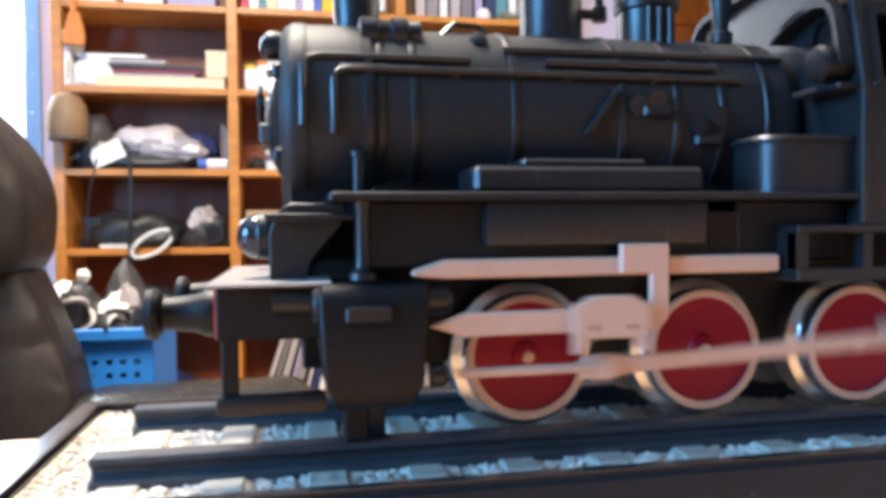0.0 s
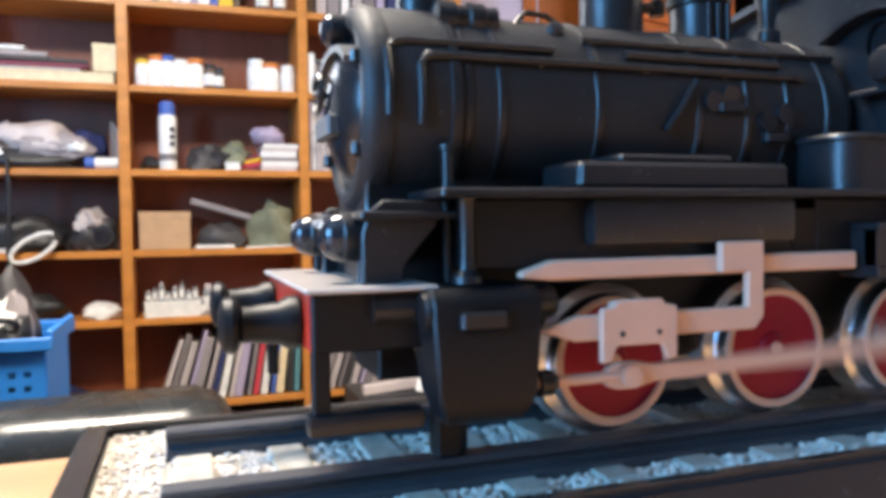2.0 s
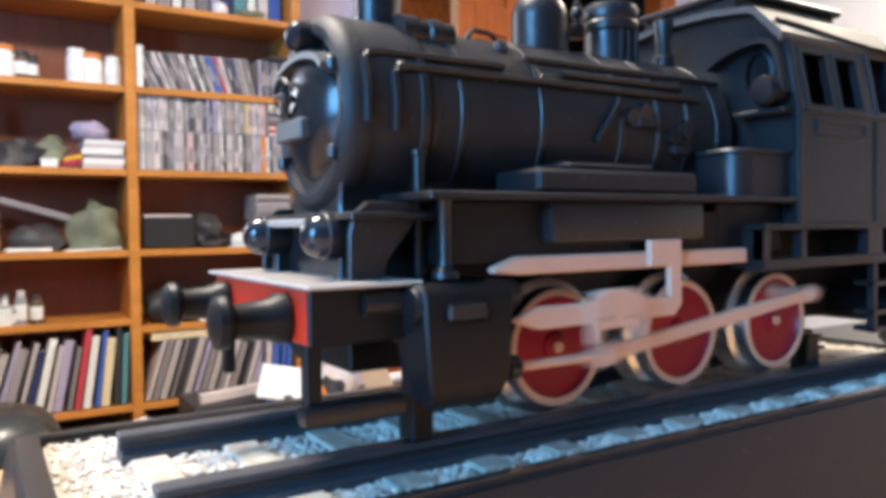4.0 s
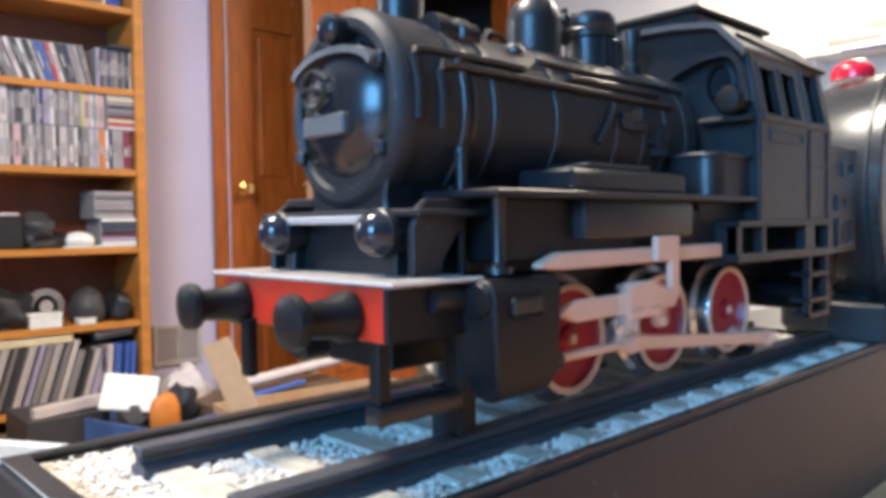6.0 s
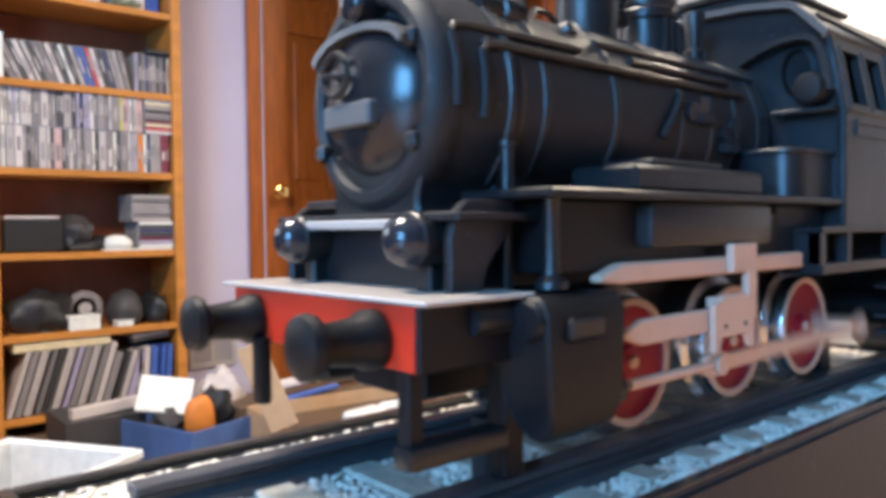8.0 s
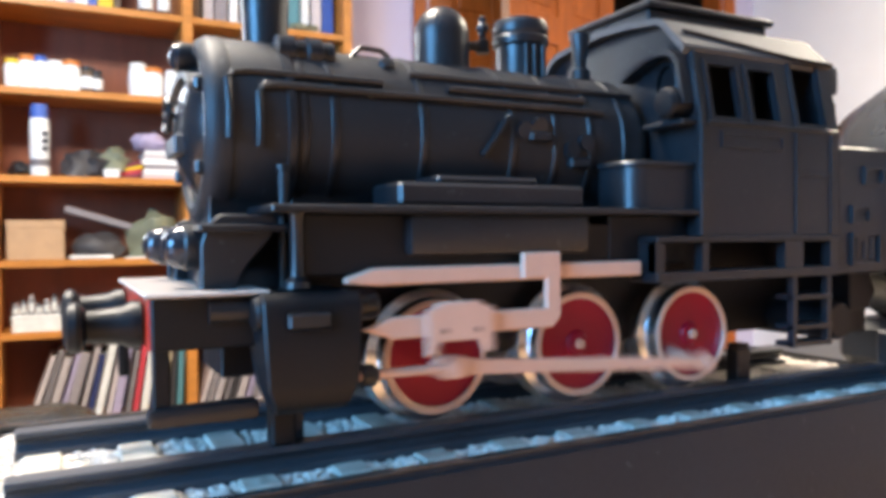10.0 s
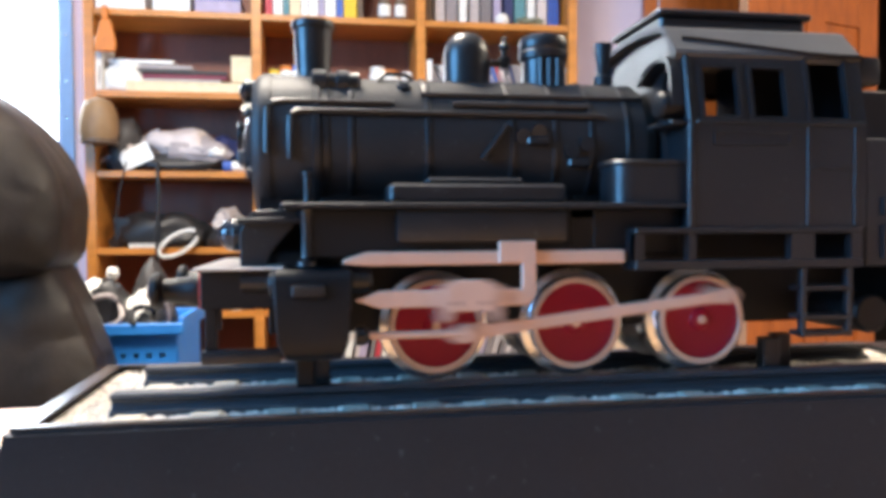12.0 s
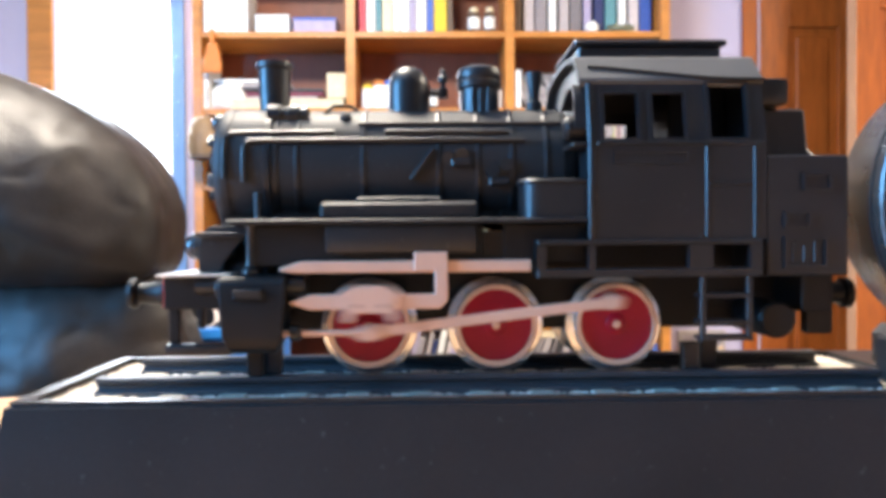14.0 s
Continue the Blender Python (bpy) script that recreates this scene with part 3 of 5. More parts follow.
    for vert in body.verts:
        # the lower half draws in towards its ends
        low = max(0.0, (13.5 * S - vert.co.z) / (7 * S))
        vert.co.x += (12.5 * S - vert.co.x) * 0.3 * low
    cyl = lp("cylinder", body, PLASTIC_D)
    lp("end_cover", turned([(2.6, 2.6), (3.0, 3.2), (3.0, 4.4)], 20, Matrix.Translation((0, sgn * 30 * S, 24.2 * S)) @ AX, s=S), PLASTIC_D, parent=cyl)
    if sgn < 0:
        lp("foot", box(8.0, 12.8, -20.6, -16.4, -1.75, 19, 0.6, s=S), PLASTIC_D, parent=cyl)
    lp("valve_cover", box(7.4, 15.7, min(sgn * 33.2, sgn * 34.4), max(sgn * 33.2, sgn * 34.4), 21.0, 24.6, 0.8, s=S), parent=cyl)
    lp("steam_pipe", turned([(2.2, 0), (2.2, 7)], 16, Matrix.Translation((-4 * S, sgn * 26 * S, 24.5 * S)) @ AX, s=S), parent=cyl)
    lp("gland", turned([(2.2, 22.3), (2.2, 24.4), (1.4, 25.4)], 16, Matrix.Translation((0, sgn * 29.5 * S, 11.7 * S)) @ AX, s=S), parent=cyl)
    lp("gland", turned([(2.8, 21.3), (2.8, 25.6), (2.3, 26.4)], 16, Matrix.Translation((0, sgn * 27 * S, 24.5 * S)) @ AX, s=S), parent=cyl)
    # guard iron with its foot over the rail
    if sgn < 0:
        lp("guard_iron", box(-12.7, -9.9, -23.4, -20.8, 5.6, 18.5, 0.3, s=S), PLASTIC_D)
        lp("guard_foot", box(-13.6, 5, -24.9, -20.6, 5.0, 8.4, 1.0, segments=2, s=S))
    else:
        lp("brake_hanger", box(-15.6, -13.4, 12.4, 15.6, 8.2, 19.5, 0.7, segments=2, s=S), PLASTIC_D)
    # buffers
    mm = Matrix.Translation((0, sgn * 17.5 * S, 22.2 * S)) @ AX
    bf = lp("buffer", turned([(4.2, -14.0), (4.2, -15.6), (3.4, -17), (2.9, -21.5), (2.9, -22.6)], 28, mm, s=S), PLASTIC_D)
    lp("buffer_head", turned([(2.4, -22.5), (4.2, -23.4), (4.5, -24.2), (4.2, -25.4), (2.5, -26.1), (0, -26.3)], 28, mm, s=S), PLASTIC_D, parent=bf)
    mm = Matrix.Translation((0, sgn * 17.5 * S, 20.5 * S)) @ AX
    lp("buffer", turned([(3.6, 172), (3.2, 176), (3.2, 181), (4.4, 181.5), (4.4, 183.5), (0, 184.5)], 28, mm, s=S), PLASTIC_D)
    # cab side with real window openings
    def lean(bm_):
        """The window strip of the cab leans in over the sill."""
        for vert in bm_.verts:
            vert.co.y -= sgn * max(0.0, vert.co.z - 63.0 * S) * 0.19
        return bm_

    c = bmesh.new()
    a0, a1 = sorted((sgn * 32.5, sgn * 31.0))
    xs = [104.5, 108.4, 117.6, 121.6, 130.6, 137.4, 147.6, 152.6]
    for i, (p, q) in enumerate(zip(xs, xs[1:])):
        if i in (1, 3, 5):
            box(p, q, a0, a1, 36.6, 63, bm=c, s=S)
            box(p, q, a0, a1, 63, 64, bm=c, s=S)
            box(p, q, a0, a1, 76.8 if i < 5 else 79.6, 81, bm=c, s=S)
        else:
            box(p, q, a0, a1, 36.6, 63, bm=c, s=S)
            box(p, q, a0, a1, 63, 81, bm=c, s=S)
    bmesh.ops.remove_doubles(c, verts=c.verts[:], dist=1e-6)
    cab = lp("cab_side", lean(c))
    for face in cab.data.polygons:
        face.use_smooth = False
    post = box(103.7, 105.6, min(sgn * 31, sgn * 33), max(sgn * 31, sgn * 33), 36.6, 63, 0.8, segments=3, s=S)
    box(103.7, 105.6, min(sgn * 31, sgn * 33), max(sgn * 31, sgn * 33), 62.6, 80.4, 0.8, segments=3, bm=post, s=S)
    lp("corner_post", lean(post), parent=cab)
    ledge_ = box(106, 151.5, min(sgn * 32.3, sgn * 33.1), max(sgn * 32.3, sgn * 33.1), 62.3, 63.3, 0.3, s=S)
    lp("window_sill", ledge_, parent=cab)
    o0, o1 = sorted((sgn * 32.3, sgn * 32.95))
    for p, q, zz in ((108.4, 117.6, 76.8), (121.6, 130.6, 76.8), (137.4, 147.6, 79.6)):
        f = box(p - 1.1, p, o0, o1, 63.4, zz + 1, bm=None, s=S)
        box(q, q + 1.1, o0, o1, 63.4, zz + 1, bm=f, s=S)
        box(p, q, o0, o1, 63.4, 64.3, bm=f, s=S)
        box(p, q, o0, o1, zz, zz + 0.8, bm=f, s=S)
        lp("window_frame", lean(f), parent=cab)
    for x in (136.2, 149.4):
        lp("door_strip", box(x - 0.5, x + 0.5, o0, o1, 37, 62.2, 0.25, s=S), parent=cab)
    lp("door_seam", box(136.8, 148.8, o0, sorted((sgn * 32.3, sgn * 32.9))[1], 51.4, 52.2, 0.1, s=S), parent=cab)
    plate = box(110.5, 131.5, o0, sorted((sgn * 32.3, sgn * 32.9))[1], 60.2, 60.9, s=S)
    box(110.5, 131.5, o0, o1, 57.3, 58.0, bm=plate, s=S)
    box(130.8, 131.5, o0, o1, 58, 60.2, bm=plate, s=S)
    box(110.5, 111.2, o0, o1, 58, 60.2, bm=plate, s=S)
    lp("name_plate", plate, parent=cab)
    # step frame under the cab
    st = box(89.5, 151, sorted((sgn * 34, sgn * 25))[0], sorted((sgn * 34, sgn * 25))[1], 35.2, 36.7, 0.3, s=S)
    box(89.5, 151, sorted((sgn * 34, sgn * 25))[0], sorted((sgn * 34, sgn * 25))[1], 26.4, 28.8, 0.3, bm=st, s=S)
    for p, q in ((89.5, 92), (103.5, 105.4), (131, 137.5), (147.8, 151)):
        box(p, q, sorted((sgn * 33.6, sgn * 31))[0], sorted((sgn * 33.6, sgn * 31))[1], 28.8, 35.2, bm=st, s=S)
    box(89.5, 91.2, min(sgn * 33.4, sgn * 21), max(sgn * 33.4, sgn * 21), 28.8, 35.2, bm=st, s=S)
    lp("step_frame", st)
    lad = bmesh.new()
    k0, k1 = sorted((sgn * 33.5, sgn * 31.5))
    for x in (134.8, 147.6):
        box(x - 0.8, x + 0.8, k0, k1, 8.8, 26.6, 0.2, bm=lad, s=S)
    k0, k1 = sorted((sgn * 33.8, sgn * 28))
    for zz in (9, 13.2, 20.6):
        box(134, 148.4, k0, k1, zz, zz + 1.3, 0.2, bm=lad, s=S)
    lp("ladder", lad)
    # fixed slide bar, its bracket and the guide of the crosshead
    p0, p1 = sorted((sgn * 30.4, sgn * 28.0))
    lp("slide_bar", prism([(19.3, 29.6), (25, 31.4), (88.5, 31.4), (88.5, 28.1), (25, 28.1), (19.3, 28.6)], p0, p1, "y", bevel=0.4, s=S), PINK, "pale pink bar")
    p0, p1 = sorted((sgn * 32.0, sgn * 30.4))
    br = [(56.2, 33.8), (65.4, 33.8), (65.4, 20.5), (63.4, 18.3), (38, 18.3), (28, 18.2), (21.8, 20.2), (28, 22.4), (61.8, 22.4), (61.8, 28.4), (56.2, 28.4)]
    lp("guide_bracket", prism(br, p0, p1, "y", bevel=0.35, s=S), PINK, "pale pink bracket")
    # boiler piping
    q = lambda x, deg, r=18.3: (x, sgn * r * math.sin(radians(deg)), BW + r * math.cos(radians(deg)))
    lp("hand_rail", tube([q(7.2, a) for a in (104, 92, 80, 72)] + [q(7.8, 68.5), q(9.4, 66.6), q(12, 66)] + [q(x, 66) for x in (30, 50, 70, 86)] + [q(88.6, 67)], 0.75, 10, s=S), parent=boiler)
    lp("hand_rail", tube([q(1.6, 100), q(1.6, 80), q(1.6, 64)] + [q(2.6, 59), q(5.0, 57.2)] + [q(x, 57) for x in (10, 18, 26, 33)], 0.75, 10, s=S), parent=boiler)
    lp("hand_rail", tube([q(x, 57) for x in (48, 60, 72, 84)], 0.8, 10, s=S), parent=boiler)
    lp("hand_rail", tube([q(x, 46) for x in (40, 56, 74, 100)], 0.7, 10, s=S), parent=boiler)
    lp("injector_pipe", tube([q(55.3, 103), q(58.6, 89), q(61.9, 75)], 0.7, 8, s=S), parent=boiler)
    for px in (9, 30, 52, 70, 85):
        lp("rail_stud", turned([(0.9, -0.4), (1.1, 0.3), (0.8, 0.9), (0, 1.0)], 10, Matrix.Translation([c_ * S for c_ in q(px, 66, 18.0)]) @ pose(0, 0, 0, -sgn * -66, 0, 0), s=S), parent=boiler)
    for px, pa in ((66, 84), (70, 80), (79, 96), (83, 90)):
        lp("fitting", turned([(2.0, -1.0), (2.0, 0.5), (1.2, 0.8), (1.2, 1.6), (0, 1.8)], 14, Matrix.Translation([c_ * S for c_ in q(px, pa, 17.6)]) @ pose(0, 0, 0, sgn * pa, 0, 0), s=S), parent=boiler)
    lp("fitting", box(67, 73, min(sgn * 17, sgn * 19), max(sgn * 17, sgn * 19), 58, 60.4, 0.5, s=S), parent=boiler)
    lp("fitting", box(78, 84, min(sgn * 16.6, sgn * 18.8), max(sgn * 16.6, sgn * 18.8), 52.5, 55, 0.5, s=S), parent=boiler)

# front beam: box, red face, pale top
lp("front_beam", box(-13.2, 5, -26.3, 26.3, 18.2, 27.2, 0.4, s=S), PLASTIC_D)
lp("red_face", box(-13.5, -12.9, -25.7, 25.7, 18.5, 27.2, 0.1, s=S), RED_BEAM, "red painted buffer beam")
lp("footplate", box(-14.4, 6, -29.2, 29.2, 27.3, 28.1, 0.3, s=S), FOOTPLATE, "grey footplate edge")
lp("shelf_edge", box(-6.4, -5.2, -15, 15, 37.2, 38.7, 0.3, s=S), FOOTPLATE, "pale front edge of the lamp shelf")
# chimney, domes, valves
lp("chimney", turned([(5.9, 73), (5.0, 75), (4.55, 77), (5.1, 89.8), (5.7, 90.2), (5.85, 91.2), (5.6, 92), (4.8, 92), (4.5, 89), (4.0, 82), (0, 82)], 36, pose(12.9 * S, 0, 0), s=S))
lp("steam_dome", turned([(7.4, 73.5), (6.6, 75.6), (6.5, 84.2), (6.25, 85.9), (5.55, 87.7), (4.4, 89.3), (2.7, 90.4), (0, 90.9)], 36, pose(54.6 * S, 0, 0), s=S))
d2 = lp("sand_dome", turned([(6.8, 73.5), (6.2, 75.6), (6.1, 83.4), (6.9, 83.9), (7.1, 85.6), (6.75, 86.1), (6.95, 86.6), (7.0, 88.4), (6.4, 89.9), (4.6, 90.6), (0, 90.8)], 36, pose(76.6 * S, 0, 0), s=S))
for v in (-2.4, 0, 2.4):
    lp("dome_fin", box(75.9 + v, 77.3 + v, -7.0, -5.6, 75, 83.4, 0.3, s=S), parent=d2)
lp("safety_valve", turned([(1.1, 0), (1.1, 6.5)], 14, Matrix.Translation((59 * S, -1 * S, 82.5 * S)) @ AX, s=S))
lp("safety_valve", turned([(1.6, 81), (1.6, 84), (0.9, 84.4), (0.9, 86), (1.5, 86.4), (1.5, 87.6), (0.8, 88.4), (1.0, 89.4), (0, 90.2)], 16, pose(65.2 * S, -1 * S, 0), s=S))
lp("whistle", turned([(2.6, 73), (2.3, 76.5), (2.7, 77), (2.7, 79.2), (1.7, 79.8), (1.7, 81.5), (2.7, 88.0), (2.5, 88.6), (0, 88.4)], 18, pose(93.4 * S, -2 * S, 0), s=S))
gen = lp("generator", turned([(1.5, 12.4), (3.3, 12.8), (3.4, 16.2), (2.7, 16.6), (2.7, 18.6), (3.3, 19), (3.3, 21.8), (2.6, 22.2), (2.9, 24.4), (1.2, 25)], 20, Matrix.Translation((0, -8.5 * S, 74.5 * S)) @ AX, s=S))
lp("generator_pipe", tube([(24, -8.5, 73.5), (28, -8, 73.6), (30, -7, 76), (32, -6, 77.8), (37, -5, 77.8), (39, -5, 76.5)], 0.6, 8, s=S), parent=gen)
lp("valve_knob", turned([(1.6, 0), (1.9, 1), (1.4, 2.2), (0, 2.6)], 16, pose(36 * S, -9.5 * S, 73 * S, 60, 0, 0), s=S))
lp("top_plate", box(40, 70, -7, 7, 74.2, 76.0, 0.5, s=S), parent=boiler)
# cab shell: front and back walls, floor, arched roof
crown = [(29.8, 80.2), (29.5, 81.1), (22.6, 88.2), (20.5, 89.0), (10, 90.4), (0, 90.8)]
arch = [(-a, c) for a, c in crown] + [(a, c) for a, c in reversed(crown[:-1])]
inner = [(a * 0.97, c - 1.5) for a, c in crown]
arch += [(a, c) for a, c in inner] + [(-a, c) for a, c in reversed(inner[:-1])]
roof = lp("cab_roof", prism(arch, 101.8, 152.9, "x", s=S), GREY, "dull dark grey roof", smooth=16)
for sgn in (-1, 1):
    # the rain strip climbs towards the front; its dark tube includes the gutter's shadow line
    curve = [(105, 84.6), (110, 84.2), (120, 82.9), (130, 81.6), (138, 80.7), (146, 80.3), (152.6, 80.2)]
    lp("rain_strip", tube([(x, sgn * (30.3 - (w_ - 80.2) * 0.95), w_ + 0.3) for x, w_ in curve], 0.6, 8, s=S), PLASTIC_D, parent=roof)
wall = [(-32.4, 36.6), (-32.4, 63)] + [(-a * 0.97, c - 1.4) for a, c in crown] + [(a * 0.97, c - 1.4) for a, c in reversed(crown[:-1])] + [(32.4, 63), (32.4, 36.6)]
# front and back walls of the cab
# added dark block that stops the view through the rear cab windows
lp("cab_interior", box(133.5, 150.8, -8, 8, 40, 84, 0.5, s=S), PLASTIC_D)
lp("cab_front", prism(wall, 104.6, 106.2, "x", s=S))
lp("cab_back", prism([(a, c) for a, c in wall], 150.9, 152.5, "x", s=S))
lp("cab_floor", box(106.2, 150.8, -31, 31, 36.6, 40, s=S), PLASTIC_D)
for sgn in (-1, 1):
    lp("cab_front_window", turned([(4.6, 104.7), (4.6, 103.6), (3.8, 103.2), (3.6, 104.3), (0, 104.4)], 28, Matrix.Translation((0, sgn * 22.5 * S, 72.5 * S)) @ AX @ Matrix.Diagonal((1.25, 0.85, 1, 1)), s=S), PLASTIC_D)
    lp("cab_hood", prism([(sgn * a, c) for a, c in [(9, 76.6), (14, 78.8), (19, 80.2), (23.5, 80.6), (26.4, 80.0), (28.2, 78.6), (29.3, 76.4), (30.2, 72), (31, 67), (29.8, 67), (29.0, 72), (28.1, 75.9), (27.2, 77.7), (25.9, 78.7), (23.4, 79.3), (19.2, 78.9), (14.4, 77.5), (9.4, 75.2)]], 100.4, 104.6, "x", s=S), smooth=40)
    lp("cab_lamp", turned([(3.6, 104.6), (3.6, 99.0), (3.0, 98.0), (0, 97.6)], 20, Matrix.Translation((0, sgn * 26.8 * S, 67.5 * S)) @ AX, s=S), PLASTIC_D)
    lp("cab_ledge", box(99.5, 104.6, min(sgn * 18, sgn * 31.5), max(sgn * 18, sgn * 31.5), 62.2, 63.4, 0.3, s=S))
lp("roof_hatch", box(104.6, 147, -15, 15, 89.4, 93.4, 0.5, s=S), PLASTIC)
lp("roof_hatch_lid", box(103.2, 148.4, -16.6, 16.6, 93.4, 95.2, 0.6, s=S), PLASTIC)
# bunker and rear
lp("bunker", box(152.6, 175.4, -32.3, 32.3, 26.4, 59.5, 0.5, s=S))
lp("bunker_top", prism([(152.7, 59.6), (174.5, 59.6), (170.5, 62.5), (169.6, 74.2), (152.7, 74.2)], -20, 20, "y", bevel=0.8, s=S))
lp("back_box", box(152.7, 162, -26, 26, 74.2, 82.0, 1.4, segments=2, s=S))
for x0, x1, z0, z1, bars in ((162.5, 170.6, 49.8, 54.6, 0), (157.2, 164.6, 39.6, 44.2, 2), (157.2, 169.2, 28.5, 37.2, 3)):
    f = box(x0, x1, -33.3, -32.2, z1 - 0.8, z1, s=S)
    box(x0, x1, -33.3, -32.2, z0, z0 + 0.8, bm=f, s=S)
    box(x0, x0 + 0.8, -33.3, -32.2, z0 + 0.8, z1 - 0.8, bm=f, s=S)
    box(x1 - 0.8, x1, -33.3, -32.2, z0 + 0.8, z1 - 0.8, bm=f, s=S)
    lp("relief_frame", f)
    for k in range(bars):
        if bars == 2:
            zc = z0 + (z1 - z0) * (k + 1) / 3
            lp("relief_bar", box(x0 + 1.2, x1 - 1.2, -32.9, -32.2, zc - 0.3, zc + 0.3, s=S))
        else:
            xc = x0 + (x1 - x0) * (k + 1) / 4
            lp("relief_bar", box(xc - 0.7, xc + 0.7, -32.75, -32.2, z0 + 1.6, z1 - 1.2 - 1.2 * (k % 2), 0.2, s=S))
lp("rear_tank", turned([(0, -30), (4.4, -30), (5.2, -29), (5.2, 29), (4.4, 30), (0, 30)], 28, Matrix.Translation((157 * S, 0, 14 * S)) @ AY, s=S), PLASTIC_D)
lp("rear_beam", box(165, 174, -27, 27, 16, 26.4, 0.4, s=S), PLASTIC_D)
lp("rear_hanger", box(167.5, 175, -25, -21, 9.5, 24, 0.4, s=S), PLASTIC_D)

# wheels and rods
AXLES, AXLE_W, WR = (42.9, 79.6, 114.6), 12.2, 12.1
wheels, spoke_mesh = [], []
for sgn in (-1, 1):
    for x in AXLES:
        # turned about its own axle: outer face towards sgn
        inset = Matrix.Translation((0, -sgn * 5.2 * S, 0))
        mm = inset @ (AY if sgn < 0 else pose(0, 0, 0, 90, 0, 0))
        w = lp("wheel", turned([(10.4, -22.0), (10.4, -24.4), (WR - 0.2, -24.4), (WR, -24.0), (WR, -20.9), (14.0, -20.4), (14.3, -19.8), (14.3, -15.2), (9, -14.6), (0, -14.6)], 56, mm, s=S, caps=False), CHROME, "chrome tyre", at=(x, 0, AXLE_W))
        lp("rim", turned([(10.5, -22.0), (10.5, -24.6), (10.7, -24.9), (11.7, -24.9), (11.95, -24.6), (11.95, -23.9)], 56, mm, s=S, caps=False), CREAM, "cream painted rim", parent=w)
        disc = turned([(10.6, -23.4), (10.0, -22.6), (9.2, -21.8), (6.2, -21.6), (5.6, -22.6), (3.4, -23.0), (2.6, -24.1), (1.4, -24.5), (0, -24.5)], 48, mm, s=S)
        lp("disc", disc, RED, "dark red spoked disc", parent=w)
        for k in range(10):
            sp = lp("spoke", box(5, 10, -22.5, -21.4, -0.55, 0.55, s=S), RED, parent=w) if not spoke_mesh else new("spoke", spoke_mesh[0])
            spoke_mesh.append(sp.data)
            sp.parent = w
            sp.matrix_local = inset @ (Matrix.Identity(4) if sgn < 0 else Matrix.Rotation(math.pi, 4, "Z")) @ Matrix.Rotation(2 * math.pi * k / 10, 4, "Y")
        lp("hub_cap", turned([(1.2, -24.4), (1.1, -25.2), (0, -25.4)], 16, mm, s=S), CREAM, parent=w)
        wheels.append((w, x, sgn))
CRANK, ROD, ROD_W = 7.8, 68.0, 11.7
rods, heads = [], []
for w, x, sgn in wheels:
    if x == AXLES[2]:
        mm = Matrix.Translation((CRANK * S, 0, 0)) @ (AY if sgn < 0 else pose(0, 0, 0, 90, 0, 0))
        lp("crank_pin", turned([(2.0, -17.6), (2.0, -20.5), (1.3, -20.6), (1.3, -30.0), (1.5, -30.1), (1.4, -30.5), (0, -30.7)], 18, mm, s=S), PINK, "pale pink crank pin", parent=w)
for sgn in (-1, 1):
    p0, p1 = sorted((sgn * 29.9, sgn * 28.5))
    o = [(-5, 0), (-4.2, 1.5), (-2, 2.3), (1.5, 2.3), (5, 1.5), (64, 1.4), (66, 2.0), (68, 2.3), (69.6, 1.6), (70.3, 0), (69.6, -1.6), (68, -2.3), (66, -2.0), (64, -1.4), (5, -1.5), (1.5, -2.3), (-2, -2.3), (-4.2, -1.5)]
    rods.append((lp("main_rod", prism(o, p0, p1, "y", bevel=0.25, s=S), PINK, "pale pink connecting rod", at=(45, 0, ROD_W)), sgn))
    p0, p1 = sorted((sgn * 33.4, sgn * 32.2))
    q0, q1 = sorted((sgn * 32.2, sgn * 30.0))
    c = prism([(-7.2, 3.0), (-7.2, 11.8), (-4.8, 12.2), (-4.4, 13.1), (4.4, 13.1), (4.8, 12.2), (7.2, 11.8), (7.2, 3.0), (5.4, 3.0), (4.2, 5.6), (-4.2, 5.6), (-5.4, 3.0)], p0, p1, "y", bevel=0.3, s=S)
    box(-4, 4, q0, q1, 10.9, 12.6, bm=c, s=S)
    box(-4, 4, min(sgn * 30.6, q0), max(sgn * 30.6, q1), 5.7, 6.6, bm=c, s=S)
    h = lp("crosshead", c, PINK, "pale pink sliding crosshead", at=(45, 0, ROD_W))
    for rx in (-3.4, 3.6):
        lp("rivet", turned([(0.55, 0), (0.45, 0.2), (0, 0.25)], 10, Matrix.Translation((rx * S, sgn * 33.35 * S, 7.6 * S)) @ (pose(0, 0, 0, 90, 0, 0) if sgn < 0 else AY), s=S), STEEL, "dark rivet", parent=h)
    lp("pivot_pin", turned([(1.3, 28), (1.3, 30.6), (1.9, 30.7), (1.9, 31.2), (0, 31.4)], 16, AY if sgn > 0 else pose(0, 0, 0, 90, 0, 0), s=S), PINK, parent=h)
    lp("piston_rod", turned([(0.95, -27), (0.95, 0)], 12, Matrix.Translation((0, sgn * 29.5 * S, 0)) @ AX, s=S), PINK, parent=h)
    heads.append((h, sgn))

# ---- things on the shelves ----
FY = SH_Y0 + 0.012


def pal(name, *rgb, **k):
    return paint(name, *rgb, **k)


